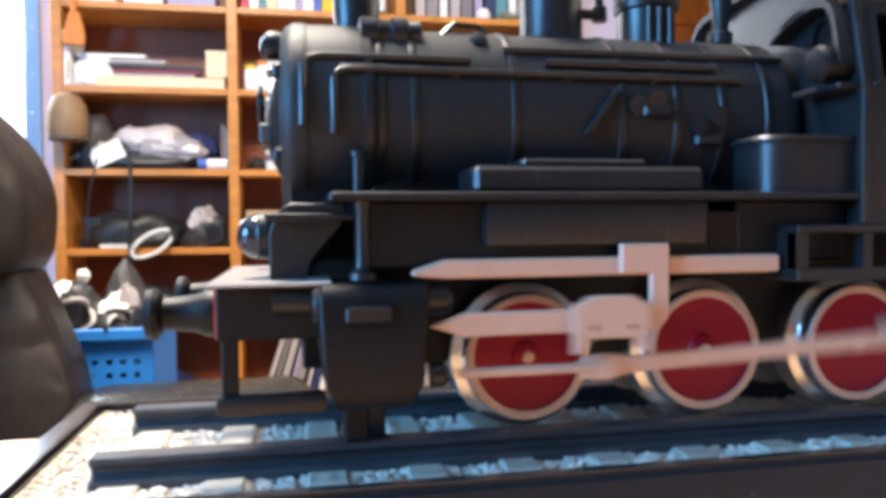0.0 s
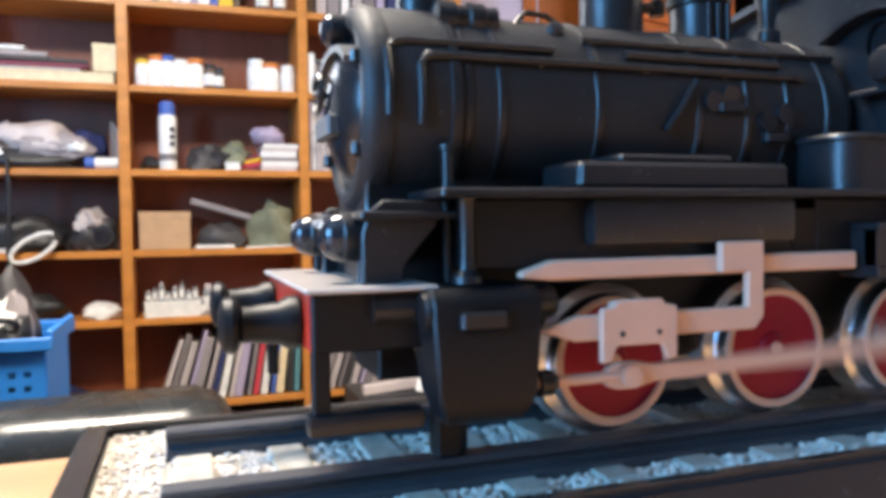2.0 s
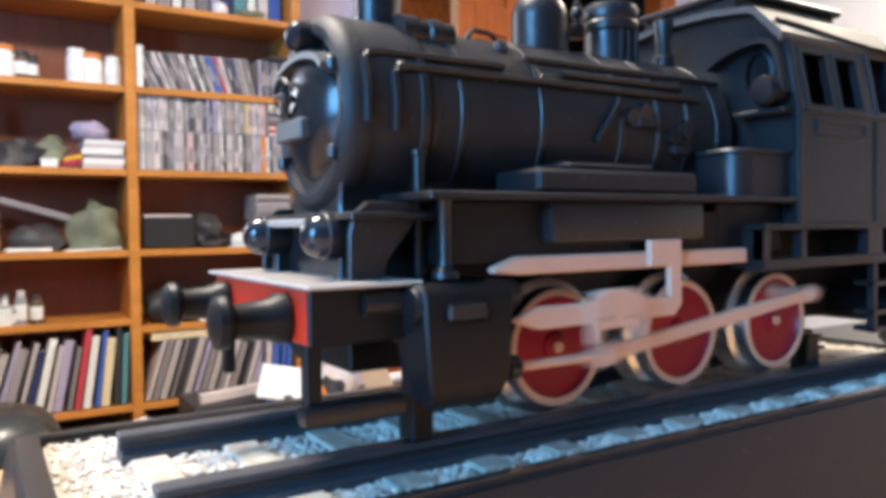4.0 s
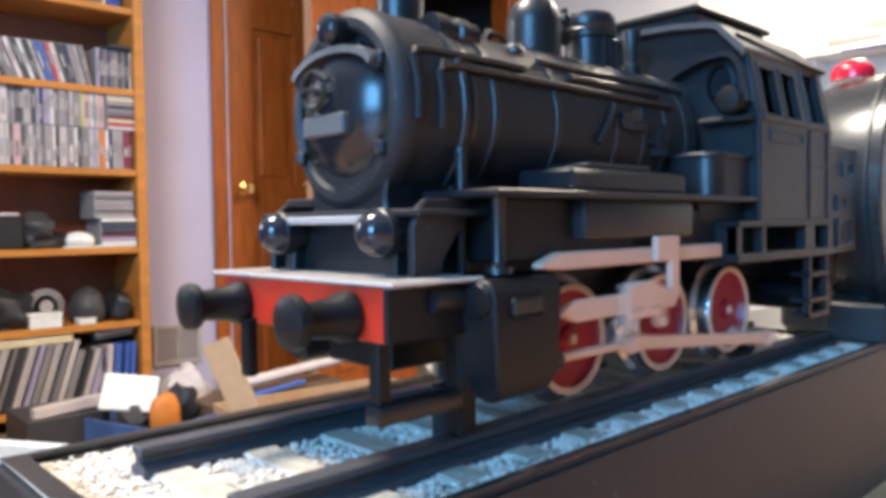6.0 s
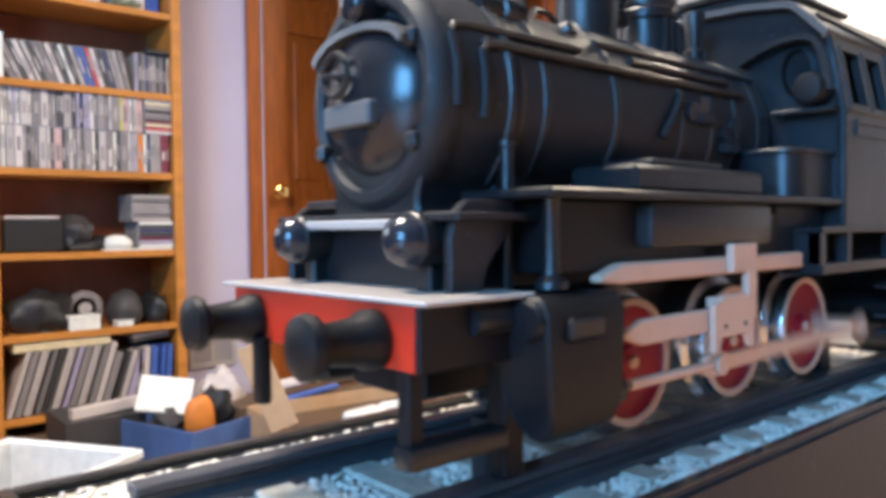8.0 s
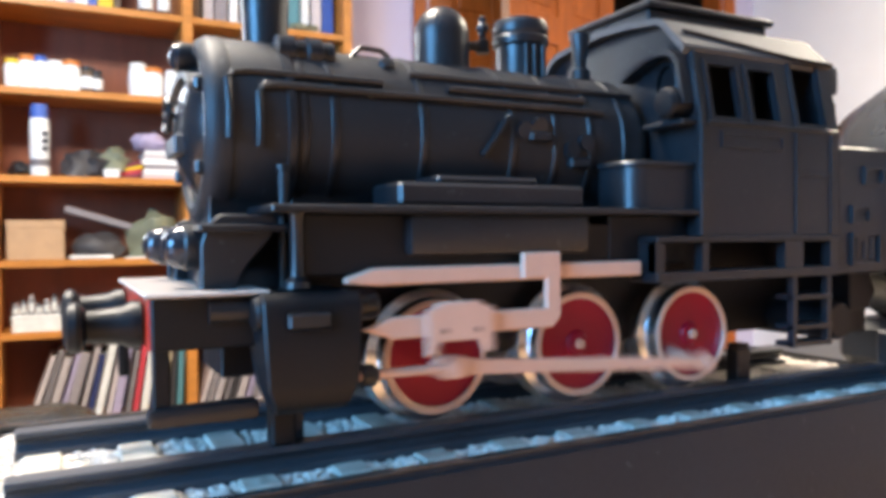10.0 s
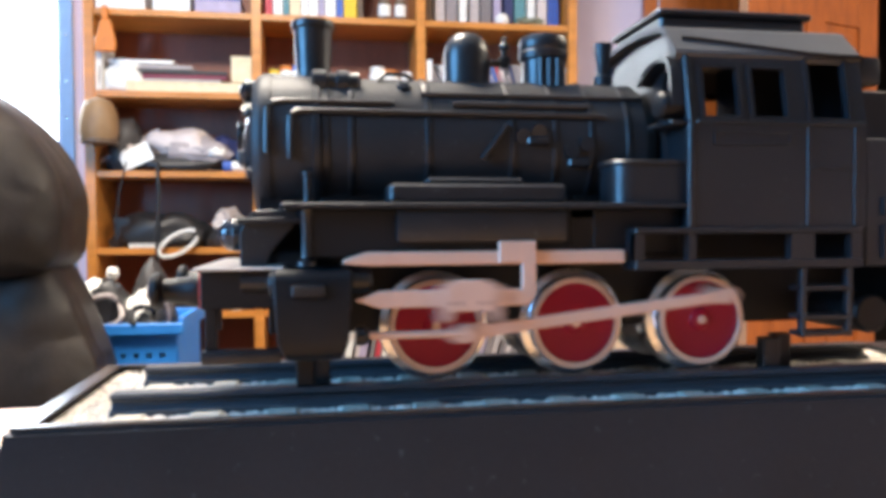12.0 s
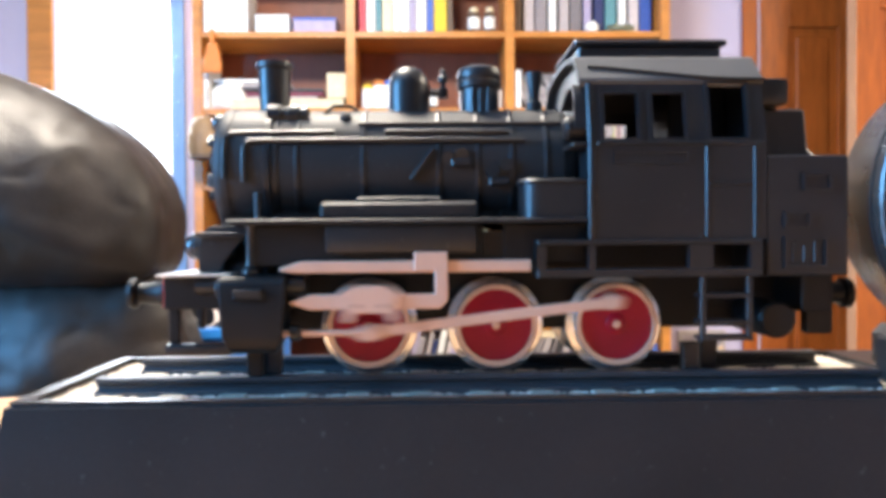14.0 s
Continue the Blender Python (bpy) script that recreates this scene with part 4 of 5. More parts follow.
P = {
    "white": pal("white_card", 0.78, 0.77, 0.74), "cream": pal("cream_card", 0.75, 0.62, 0.4), "grey": pal("grey_card", 0.25, 0.22, 0.225, spread=0.3),
    "pale": pal("pale_grey_card", 0.5, 0.44, 0.43, spread=0.3), "dark": pal("dark_card", 0.045, 0.042, 0.045), "black": pal("black_goods", 0.018, 0.018, 0.02, 0.45),
    "red": pal("red_card", 0.55, 0.05, 0.07), "maroon": pal("maroon_card", 0.2, 0.03, 0.06), "blue": pal("blue_card", 0.06, 0.13, 0.45),
    "navy": pal("navy_card", 0.025, 0.035, 0.12), "teal": pal("teal_card", 0.1, 0.26, 0.29), "green": pal("olive_cloth", 0.2, 0.21, 0.14), "yellow": pal("yellow_card", 0.75, 0.5, 0.02),
    "lime": pal("lime_card", 0.5, 0.5, 0.1), "orange": pal("orange_card", 0.65, 0.2, 0.03), "lilac": pal("lilac_card", 0.4, 0.34, 0.48), "brown": pal("brown_goods", 0.12, 0.075, 0.045),
    "pink": pal("dusty_pink_card", 0.55, 0.36, 0.36), "cover": pal("warm_white_card", 0.62, 0.57, 0.52, spread=0.2),
    "tan": pal("tan_wicker", 0.24, 0.14, 0.065, bump=0.6, fine=120), "clear": pal("cloudy_plastic", 0.3, 0.3, 0.31, 0.2), "pages": pal("book_pages", 0.62, 0.58, 0.5),
}


def single(name, bm, mat, at, label, category, group="", turn=(0, 0, 0), smooth=30):
    """A thing of one mesh, built about its base."""
    ob = new(name, mesh_of(name, bm, mat, smooth))
    ob.matrix_world = pose(*at, *turn)
    return tagged(ob, label if len(label.split()) > 3 else label + " on the shelf", category, group)


def carton(name, x0, x1, z, h, mat, label, category="box", depth=0.14, y=FY, turn=0.0, lid=None):
    t = thing(name, ((x0 + x1) / 2, y + depth / 2, z), label if len(label.split()) > 3 else label + " on the shelf", category, turn=turn)
    w = (x1 - x0) / 2
    part("body", box(-w, w, -depth / 2, depth / 2, 0, h * 0.97, 0.002), mat, t)
    part("lid", box(-w - 0.0015, w + 0.0015, -depth / 2 - 0.0015, depth / 2 + 0.0015, h * 0.8, h, 0.002), lid or mat, t)
    return t


def disc_case(x, z, w, h, d, mat, lean=0.0, group="discs on the shelf", y=None, flat=False):
    """A thin plastic disc case: clear shell, printed spine."""
    t = thing("disc_case", (x, y or FY + 0.02, z), "thin plastic disc case with a printed paper spine", "disc case", group)
    t.matrix_world = pose(x, y or FY + 0.02, z, 0, lean, 0)
    part("case", box(-w / 2, w / 2, 0.001, d, 0, h, 0.0006), P["clear"], t)
    if flat:
        part("spine", box(-w / 2 + 0.004, w / 2 - 0.004, -0.0006, 0.001, 0.0012, h - 0.0012), mat, t)
    else:
        part("spine", box(-w / 2 + 0.0012, w / 2 - 0.0012, -0.0006, 0.001, 0.003, h - 0.003), mat, t)
        low = 0.12 + 0.3 * abs(math.sin(x * 977))
        part("print_bar", box(-w * 0.2, w * 0.2, -0.0011, -0.0006, h * low, h * (low + 0.22 + 0.2 * abs(math.cos(x * 613)))), P["grey"] if mat in (P["white"], P["pale"], P["cover"], P["pink"], P["lilac"]) else P["pale"], t)
    return t


def book(x, z, w, h, d, mat, lean=0.0, group="books on the shelf", name="book", label="upright book with a plain paper cover", y=None):
    t = thing(name, (x, y or FY, z), label, "book", group)
    t.matrix_world = pose(x, y or FY, z, 0, lean, 0)
    c = box(-w / 2, -w / 2 + 0.002, 0, d, 0, h, 0.0005)
    box(w / 2 - 0.002, w / 2, 0, d, 0, h, 0.0005, bm=c)
    box(-w / 2 + 0.002, w / 2 - 0.002, 0, 0.002, 0, h, bm=c)
    part("cover", c, mat, t)
    part("pages", box(-w / 2 + 0.002, w / 2 - 0.002, 0.002, d - 0.003, 0.003, h - 0.003), P["pages"], t)
    return t


def lump(name, x0, x1, z, h, mat, label, category, y=None, depth=0.13, seed=0, rough=0.35, detail=3, turn=0.0):
    """A soft or uneven thing: a flattened body with folds, its base flat on the support."""
    b = bmesh.new()
    bmesh.ops.create_icosphere(b, subdivisions=detail, radius=1)
    for v in b.verts:
        n = v.co.normalized()
        k = 1 + rough * (noise.noise(n * 1.6 + Vector((seed * 3.1, 0, 0))) + 0.5 * noise.noise(n * 4.2 + Vector((0, seed, 0))))
        p = n * k
        p.z = max(p.z, -0.55)
        v.co = Vector((p.x * (x1 - x0) / 2, p.y * depth / 2, (p.z + 0.55) / 1.55 * h))
    return single(name, b, mat, ((x0 + x1) / 2, (y or FY) + depth / 2, z), label, category, turn=(0, 0, turn), smooth=60)


def jar(name, x, z, r, h, mat, cap, label, y=None, neck=0.6, cap_h=0.16):
    t = thing(name, (x, (y or FY) + r + 0.01, z), label if len(label.split()) > 3 else label + " on the shelf", "bottle")
    part("body", turned([(0, 0), (r * 0.95, 0), (r, 0.002), (r, h * (0.96 - cap_h) - r * 0.3), (r * 0.9, h * (0.98 - cap_h) - r * 0.1), (r * neck, h * (1 - cap_h)), (0, h * (1 - cap_h))], 22), mat, t)
    part("cap", turned([(0, h * (1 - cap_h)), (r * neck * 1.12, h * (1 - cap_h)), (r * neck * 1.12, h * 0.985), (r * neck, h), (0, h)], 22), cap, t)
    part("paper_label", turned([(r * 1.006, h * 0.16), (r * 1.012, h * 0.165), (r * 1.012, h * 0.6), (r * 1.006, h * 0.605)], 22), P["white"], t)
    return t


Z = dict(zip(("floor", "low", "mid", "c", "d", "e", "top"), LEVELS[:7]))
rng = random.Random(11)

# left bay
carton("paper_tray", -0.60, -0.215, Z["e"], 0.034, P["cream"], "flat cream cardboard tray on the shelf")
carton("cream_box", -0.272, -0.2065, Z["e"] + 0.036, 0.085, P["cream"], "small cream cardboard box on the tray", depth=0.09)
lump("white_paper_bag", -0.685, -0.54, Z["e"], 0.105, P["white"], "crumpled white paper bag", "paper", seed=2, depth=0.1)
for k, (m_, dz, x0, x1) in enumerate((("pale", 0.036, -0.64, -0.31), ("maroon", 0.05, -0.56, -0.29), ("dark", 0.066, -0.6, -0.29), ("pale", 0.08, -0.66, -0.4), ("white", 0.096, -0.67, -0.46))):
    single("magazine", box(-(x1 - x0) / 2, (x1 - x0) / 2, 0, 0.15, 0, 0.013, 0.002), P[m_], ((x0 + x1) / 2, FY + 0.035, Z["e"] + dz), "magazine lying in an untidy stack", "magazine", "magazines in the stack", turn=(0, 0, rng.uniform(-5, 5)))
carton("white_file", -0.6935, -0.675, Z["e"], 0.17, P["white"], "narrow white card file standing upright", depth=0.16)
pen = thing("orange_dustpan", (-0.655, SH_Y0 - 0.012, 1.395), "orange plastic scoop hanging by its handle", "scoop")
part("blade", prism([(-0.03, 0), (0.03, 0), (0.033, 0.03), (0.018, 0.1), (-0.012, 0.1), (-0.03, 0.03)], -0.008, 0.008, "y", bevel=0.003), P["orange"], pen)
part("handle", box(-0.009, 0.009, -0.006, 0.006, 0.1, 0.146, 0.003), P["orange"], pen)
bell = thing("wicker_bell", (-0.665, SH_Y0 - 0.06, 1.11), "tan woven bell-shaped ornament hanging on the bookcase", "ornament")
part("shell", turned([(0.052, 0.0), (0.058, 0.02), (0.058, 0.06), (0.053, 0.09), (0.038, 0.119), (0.012, 0.131), (0, 0.132)], 28), P["tan"], bell)
part("rim", turned([(0.05, -0.012), (0.056, -0.01), (0.056, 0.0), (0.05, 0.002)], 28), P["brown"], bell)
part("cord", tube([(0, 0, 0.129), (-0.005, 0.03, 0.2), (-0.01, 0.058, 0.24)], 0.002), P["brown"], bell)
lump("grey_bag", -0.68, -0.55, Z["d"], 0.17, P["dark"], "crumpled dark grey fabric bag", "bag", seed=4, depth=0.15, rough=0.5)
lump("folded_cloth", -0.56, -0.33, Z["d"] + 0.05, 0.09, P["pale"], "folded pale grey cloth on the pile", "cloth", seed=7, depth=0.15, rough=0.4)
lump("black_case", -0.66, -0.27, Z["d"], 0.065, P["black"], "low black soft case", "case", seed=9, rough=0.3)
lump("grey_cloth", -0.5, -0.3, Z["d"] + 0.03, 0.09, P["grey"], "crumpled grey cloth on the pile", "cloth", seed=14, rough=0.5)
single("white_card", box(-0.05, 0.05, -0.001, 0.001, 0, 0.065, 0.0005), P["white"], (-0.56, FY - 0.006, Z["d"] + 0.02), "white card leaning askew on the pile", "card", turn=(-12, -25, 0))
lump("white_pouch", -0.36, -0.3, Z["d"] + 0.05, 0.04, P["white"], "small white pouch on the pile", "pouch", seed=21, depth=0.05)
tb = thing("squeeze_tube", (-0.255, FY + 0.02, Z["d"] + 0.018), "white tube with a blue cap lying down", "tube")
part("tube_body", turned([(0.017, -0.02), (0.018, 0.0), (0.018, 0.045)], 18, AX), P["white"], tb)
part("cap", turned([(0.0175, -0.048), (0.018, -0.046), (0.018, -0.02)], 18, AX), P["blue"], tb)
for k in range(3):
    book(-0.229 + k * 0.009, Z["d"], 0.007, 0.15 - 0.01 * k, 0.12, P["grey"], 0, "thin files in the left bay", "thin_file", "thin grey file standing upright", FY + 0.04)
lump("black_bag", -0.67, -0.34, Z["c"], 0.12, P["black"], "soft black camera bag", "bag", seed=3, depth=0.17)
lump("dark_gear", -0.35, -0.215, Z["c"], 0.115, P["dark"], "dark camera gear in a heap", "gear", seed=5, rough=0.5)
lump("pale_pouch", -0.34, -0.25, Z["c"] + 0.06, 0.07, P["pale"], "pale crumpled pouch", "pouch", seed=6, rough=0.5)
lens = thing("camera_lens", (-0.26, SH_Y0 + 0.02, Z["c"] + 0.045), "black camera lens lying on its side", "lens")
part("barrel", turned([(0.034, 0), (0.036, 0.01), (0.036, 0.06), (0.03, 0.08)], 24, pose(0, 0, 0, -90, 0, 0)), P["black"], lens)
part("front_glass", turned([(0.026, -0.001), (0.02, 0.004), (0, 0.006)], 24, pose(0, 0, 0, 90, 0, 0)), GLASS_D, lens)
loop = [(-0.03 + 0.06 * math.cos(a), 0, 0.0 + 0.033 * math.sin(a) + 0.027 * math.cos(a)) for a in [radians(30 + 320 * k / 24) for k in range(25)]]
single("white_strap", tube(loop, 0.007, 10), P["white"], (-0.41, SH_Y0 - 0.02, Z["c"] + 0.014), "white looped strap hanging over the shelf edge", "strap", smooth=60)
single("hanging_lead", tube([(0, 0, 0.0), (0.004, -0.006, -0.1), (-0.003, -0.008, -0.25), (0.0, -0.006, -0.38)], 0.006, 8), P["black"], (-0.505, SH_Y0 - 0.005, Z["d"] + 0.03), "black lead hanging in front of the shelves", "cable", smooth=60)
single("thin_cable", tube([(0, 0, 0.0), (-0.02, -0.006, -0.1), (-0.035, -0.004, -0.2), (-0.03, 0.0, -0.26)], 0.0025, 8), P["black"], (-0.6, SH_Y0 - 0.005, Z["d"] + 0.03), "thin black cable hanging down", "cable", smooth=60)
lump("white_paper_roll", -0.33, -0.21, Z["mid"] + 0.014, 0.05, P["white"], "crumpled white paper on the shelf", "paper", seed=31)
lump("dark_cable_coil", -0.62, -0.36, Z["mid"] + 0.014, 0.085, P["black"], "dark coil of cables on the shelf", "cables", seed=33, rough=0.5)
book(-0.31, Z["low"], 0.03, 0.2, 0.16, P["navy"], -62, "books on the low shelf", "binder", "navy binder slumped on its side")
carton("low_box", -0.66, -0.46, Z["low"], 0.15, P["dark"], "dark cardboard box on the low shelf")
carton("black_camera_box", -0.66, -0.5, Z["c"], 0.1, P["black"], "black padded camera box on the shelf", depth=0.12, y=FY + 0.06)
carton("white_flat_box", -0.6, -0.5, Z["c"], 0.014, P["white"], "flat white box at the shelf edge", depth=0.06, y=FY - 0.006)
single("grey_tripod_leg", tube([(-0.1, 0, 0.0), (0.0, 0.01, 0.05), (0.09, 0.02, 0.11)], 0.012, 12), P["grey"], (-0.6, FY + 0.05, Z["d"] + 0.03), "grey tripod leg lying on the pile", "tripod leg", smooth=60)
single("grey_tripod_leg", tube([(-0.05, 0, 0.14), (0.0, 0.01, 0.08), (0.05, 0.0, 0.02)], 0.014, 12), P["pale"], (-0.62, FY + 0.03, Z["d"] + 0.02), "pale tripod leg lying on the pile", "tripod leg", smooth=60)
lump("navy_pouch", -0.37, -0.24, Z["d"] + 0.03, 0.1, P["navy"], "navy soft pouch on the pile", "pouch", y=FY + 0.07, seed=17)
# top of left bay
carton("white_tub", -0.515, -0.4, Z["top"], 0.06, P["white"], "low white plastic tub", "tub")
carton("blue_white_pack", -0.385, -0.24, Z["top"], 0.05, P["lilac"], "pale blue and white paper pack", "pack", lid=P["blue"])
carton("tall_white_box", -0.69, -0.54, Z["top"], 0.16, P["white"], "large white cardboard box")

# middle bay
for x, r, h, b_, c_, lb in ((-0.135, 0.021, 0.085, "white", "yellow", "white bottle with a yellow cap"), (-0.095, 0.024, 0.1, "white", "orange", "white bottle with an orange cap"),
                            (-0.06, 0.02, 0.1, "white", "blue", "white bottle with a blue cap"), (-0.022, 0.026, 0.09, "white", "white", "white bottle with a white cap"),
                            (0.022, 0.027, 0.095, "white", "orange", "white tub with an orange cap"), (0.066, 0.02, 0.08, "brown", "black", "small dark glass jar"), (0.092, 0.016, 0.07, "dark", "black", "small black jar"),
                            (0.21, 0.028, 0.105, "white", "white", "white tablet bottle"), (0.255, 0.03, 0.095, "white", "orange", "white printed tub with an orange lid"), (0.312, 0.024, 0.09, "white", "white", "white plastic bottle")):
    jar("bottle", x, Z["e"], r, h, P[b_], P[c_], lb, neck=0.8)
can = thing("spray_can", (-0.066, FY + 0.035, Z["d"]), "white aerosol can with a blue cap", "spray can")
part("can", turned([(0, 0), (0.026, 0), (0.027, 0.004), (0.027, 0.165), (0.024, 0.172), (0, 0.172)], 28), P["white"], can)
part("cap", turned([(0.0235, 0.17), (0.0235, 0.205), (0.021, 0.214), (0, 0.216)], 28), P["blue"], can)
part("print_band", turned([(0.0271, 0.03), (0.0273, 0.031), (0.0273, 0.05), (0.0271, 0.051)], 28), P["grey"], can)
for k in range(3):
    part("print_bar", box(0.006, 0.022, -0.0279, -0.0245, 0.075 + k * 0.022, 0.088 + k * 0.022), P["dark"], can)
lump("black_gadget", -0.15, -0.09, Z["d"], 0.045, P["black"], "small black gadget", "gadget", seed=40)
lump("cable_tangle", -0.015, 0.13, Z["d"], 0.085, P["dark"], "tangled dark cables and adapters", "cables", seed=41, rough=0.6)
lump("grey_adapter", 0.08, 0.19, Z["d"] + 0.02, 0.07, P["green"], "olive pouch on the cables", "pouch", seed=43, rough=0.5)
carton("white_small_box", 0.105, 0.15, Z["d"], 0.026, P["white"], "small white box at the shelf edge", depth=0.04, y=FY - 0.008)
for k, (m_, h) in enumerate((("pale", 0.014), ("white", 0.018), ("grey", 0.012), ("white", 0.02), ("pale", 0.012), ("white", 0.012))):
    single("paper_pad", box(-0.058, 0.058, 0, 0.15, 0, h, 0.0015), P[m_], (0.275 + 0.004 * (k % 3), FY + 0.01, Z["d"] + sum((0.014, 0.018, 0.012, 0.02, 0.012, 0.012)[:k])), "white paper pad in a neat pile", "papers", "papers in the stack", turn=(0, 0, (k % 3 - 1) * 2))
for k, m_ in enumerate(("maroon", "red", "yellow", "maroon")):
    single("magazine", box(-0.05, 0.05, 0, 0.14, 0, 0.012, 0.002), P[m_], (0.165 + k * 0.006, FY + 0.03, Z["d"] + 0.012 * k), "magazine in a slanting pile", "magazine", "magazines in the middle bay", turn=(0, -6 - 3 * k, 4 * k))
lump("pale_cloth", 0.19, 0.3, Z["d"] + 0.09, 0.06, P["lilac"], "pale folded cloth on the papers", "cloth", seed=45, depth=0.1)
carton("cardboard_box", -0.155, -0.005, Z["c"], 0.118, CARD, "plain brown cardboard box", depth=0.16)
single("grey_strip", box(-0.1, 0.1, 0, 0.05, 0, 0.022, 0.004), P["grey"], (0.09, FY + 0.05, Z["c"] + 0.115), "grey plastic strip propped at a slant", "strip", turn=(0, 17, 0))
lump("dark_pouch", 0.02, 0.16, Z["c"], 0.085, P["dark"], "dark soft pouch", "pouch", seed=50)
lump("olive_bag", 0.185, 0.335, Z["c"], 0.15, P["green"], "crumpled olive plastic bag", "bag", seed=52, rough=0.55, depth=0.14)
single("white_paper", box(-0.06, 0.06, 0, 0.08, 0, 0.012, 0.003), P["white"], (0.07, FY - 0.004, Z["c"]), "folded white paper at the shelf edge", "paper", turn=(0, 0, 3))
single("white_paper", box(-0.08, 0.08, 0, 0.1, 0, 0.006, 0.002), P["white"], (0.24, FY - 0.004, Z["c"]), "white paper sheet at the shelf edge", "paper", turn=(0, -2, -4))
zz = Z["mid"] + 0.014
carton("vial_tray", -0.145, 0.02, zz, 0.05, P["white"], "white card tray of small vials", "tray")
for k in range(9):
    jar("vial", -0.135 + k * 0.02, zz + (0.05 if k < 8 else 0), 0.008, 0.035 + 0.012 * (k % 3), P["clear"], P["dark" if k % 2 else "pale"], "small clear vial with a cap", y=FY + 0.01 * (k % 2))
jar("bottle", 0.045, zz, 0.016, 0.1, P["clear"], P["pale"], "clear plastic bottle")
jar("bottle", 0.085, zz, 0.018, 0.085, P["brown"], P["dark"], "small brown bottle")
x = -0.1
for k, m_ in enumerate(("pale", "grey", "pale", "lilac", "grey", "pale", "navy", "white", "pale", "lilac", "grey", "red", "white", "blue", "cream", "dark", "teal")):
    w = (0.012, 0.016, 0.02, 0.012, 0.024)[k % 5]
    lean = 18 - k * 0.8 if k < 15 else 3
    book(x, Z["low"] + 0.004, w, (0.2, 0.215, 0.19, 0.225)[k % 4] + (0.02 if k > 10 else 0), 0.16, P[m_], lean, "books on the low middle shelf")
    x += w + 0.0095
# top of middle bay
x = -0.16
for k, m_ in enumerate(("red", "white", "teal", "cream", "white", "white", "lilac", "white", "blue", "yellow", "brown")):
    w = (0.022, 0.03, 0.018, 0.034)[k % 4] if m_ != "yellow" else 0.042
    book(x + w / 2, Z["top"], w, 0.2 + 0.02 * (k % 3), 0.15, P[m_], 0, "books on the upper middle shelf")
    x += w + 0.003
for x, r in ((0.235, 0.022), (0.29, 0.02)):
    jar("bottle", x, Z["top"], r, 0.09, P["brown"], P["cream"], "small brown bottle with a pale cap")

# right bay: books above, then rows of disc cases
for k in range(12):
    m_ = ("brown", "pale", "grey", "white", "pale", "grey", "lilac", "navy", "teal", "white", "pale", "blue")[k]
    book(0.39 + k * 0.041, Z["top"], 0.026 + 0.006 * (k % 3), 0.19 + 0.02 * (k % 3), 0.14, P[m_], 0, "books on the upper right shelf", y=FY + 0.05)
lump("white_ball", 0.62, 0.67, Z["top"], 0.045, P["white"], "small round white ornament", "ornament", seed=60, depth=0.05, rough=0.05)
lump("green_plant", 0.7, 0.79, Z["top"], 0.035, P["green"], "low mossy green ornament", "ornament", seed=61, depth=0.07, rough=0.6)
spines = ["pale", "white", "dark", "grey", "cover", "pink", "lilac", "dark", "pale", "grey", "grey", "navy", "pale", "cover", "dark"]
book(0.385, Z["e"], 0.02, 0.13, 0.13, P["white"], 0, "cases in the top row")
x = 0.425
while x < 0.765:
    k = rng.randrange(15)
    w = 0.0105 if k % 3 else 0.015
    m_ = "blue" if 0.625 < x < 0.648 else ("red" if 0.652 < x < 0.664 else spines[k])
    disc_case(x, Z["e"] + 0.003, w, 0.126, 0.14, P[m_], -(26 - (x - 0.425) * 40), "discs in the top row")
    x += w + 0.0035
while x < 0.875:
    k = rng.randrange(15)
    disc_case(x + 0.005, Z["e"], 0.0105, 0.128, 0.14, P[spines[k] if k % 4 else "dark"], 0, "discs in the top row")
    x += 0.0113
carton("flat_case", 0.80, 0.874, Z["e"] + 0.1295, 0.01, P["dark"], "dark flat case lying on the discs", "case")
for tier in (0, 1):
    x = 0.3755
    end = 0.78 if tier else 0.866
    while x < end:
        k = rng.randrange(15)
        w = 0.0102 if k % 5 else 0.022
        m_ = spines[k]
        if tier and 0.705 < x < 0.718:
            m_ = "lime"
        if tier and x > 0.768:
            m_, w = "red", 0.012
        if not tier and x > 0.8:
            m_ = ("maroon", "pale", "pale", "navy", "lilac", "grey")[rng.randrange(6)]
        if not tier and 0.76 < x < 0.785:
            m_ = "orange"
        disc_case(x + w / 2, Z["d"] + tier * 0.1262, w - 0.0005, 0.1255 - (0.012 if tier and x < 0.56 else 0), 0.14, P[m_], 0, "discs in two tiers", FY + (0.012 if tier and x < 0.56 else 0.0) + 0.006 * (k % 2))
        x += w
for k, m_ in enumerate(("pale", "red", "cream", "maroon", "grey", "grey", "dark", "pale", "cream", "white")):
    disc_case(0.837, Z["d"] + 0.1262 + k * 0.0112, 0.094, 0.0108, 0.12, P[m_], 0, "discs lying flat", FY + 0.004 * (k % 2), flat=True)
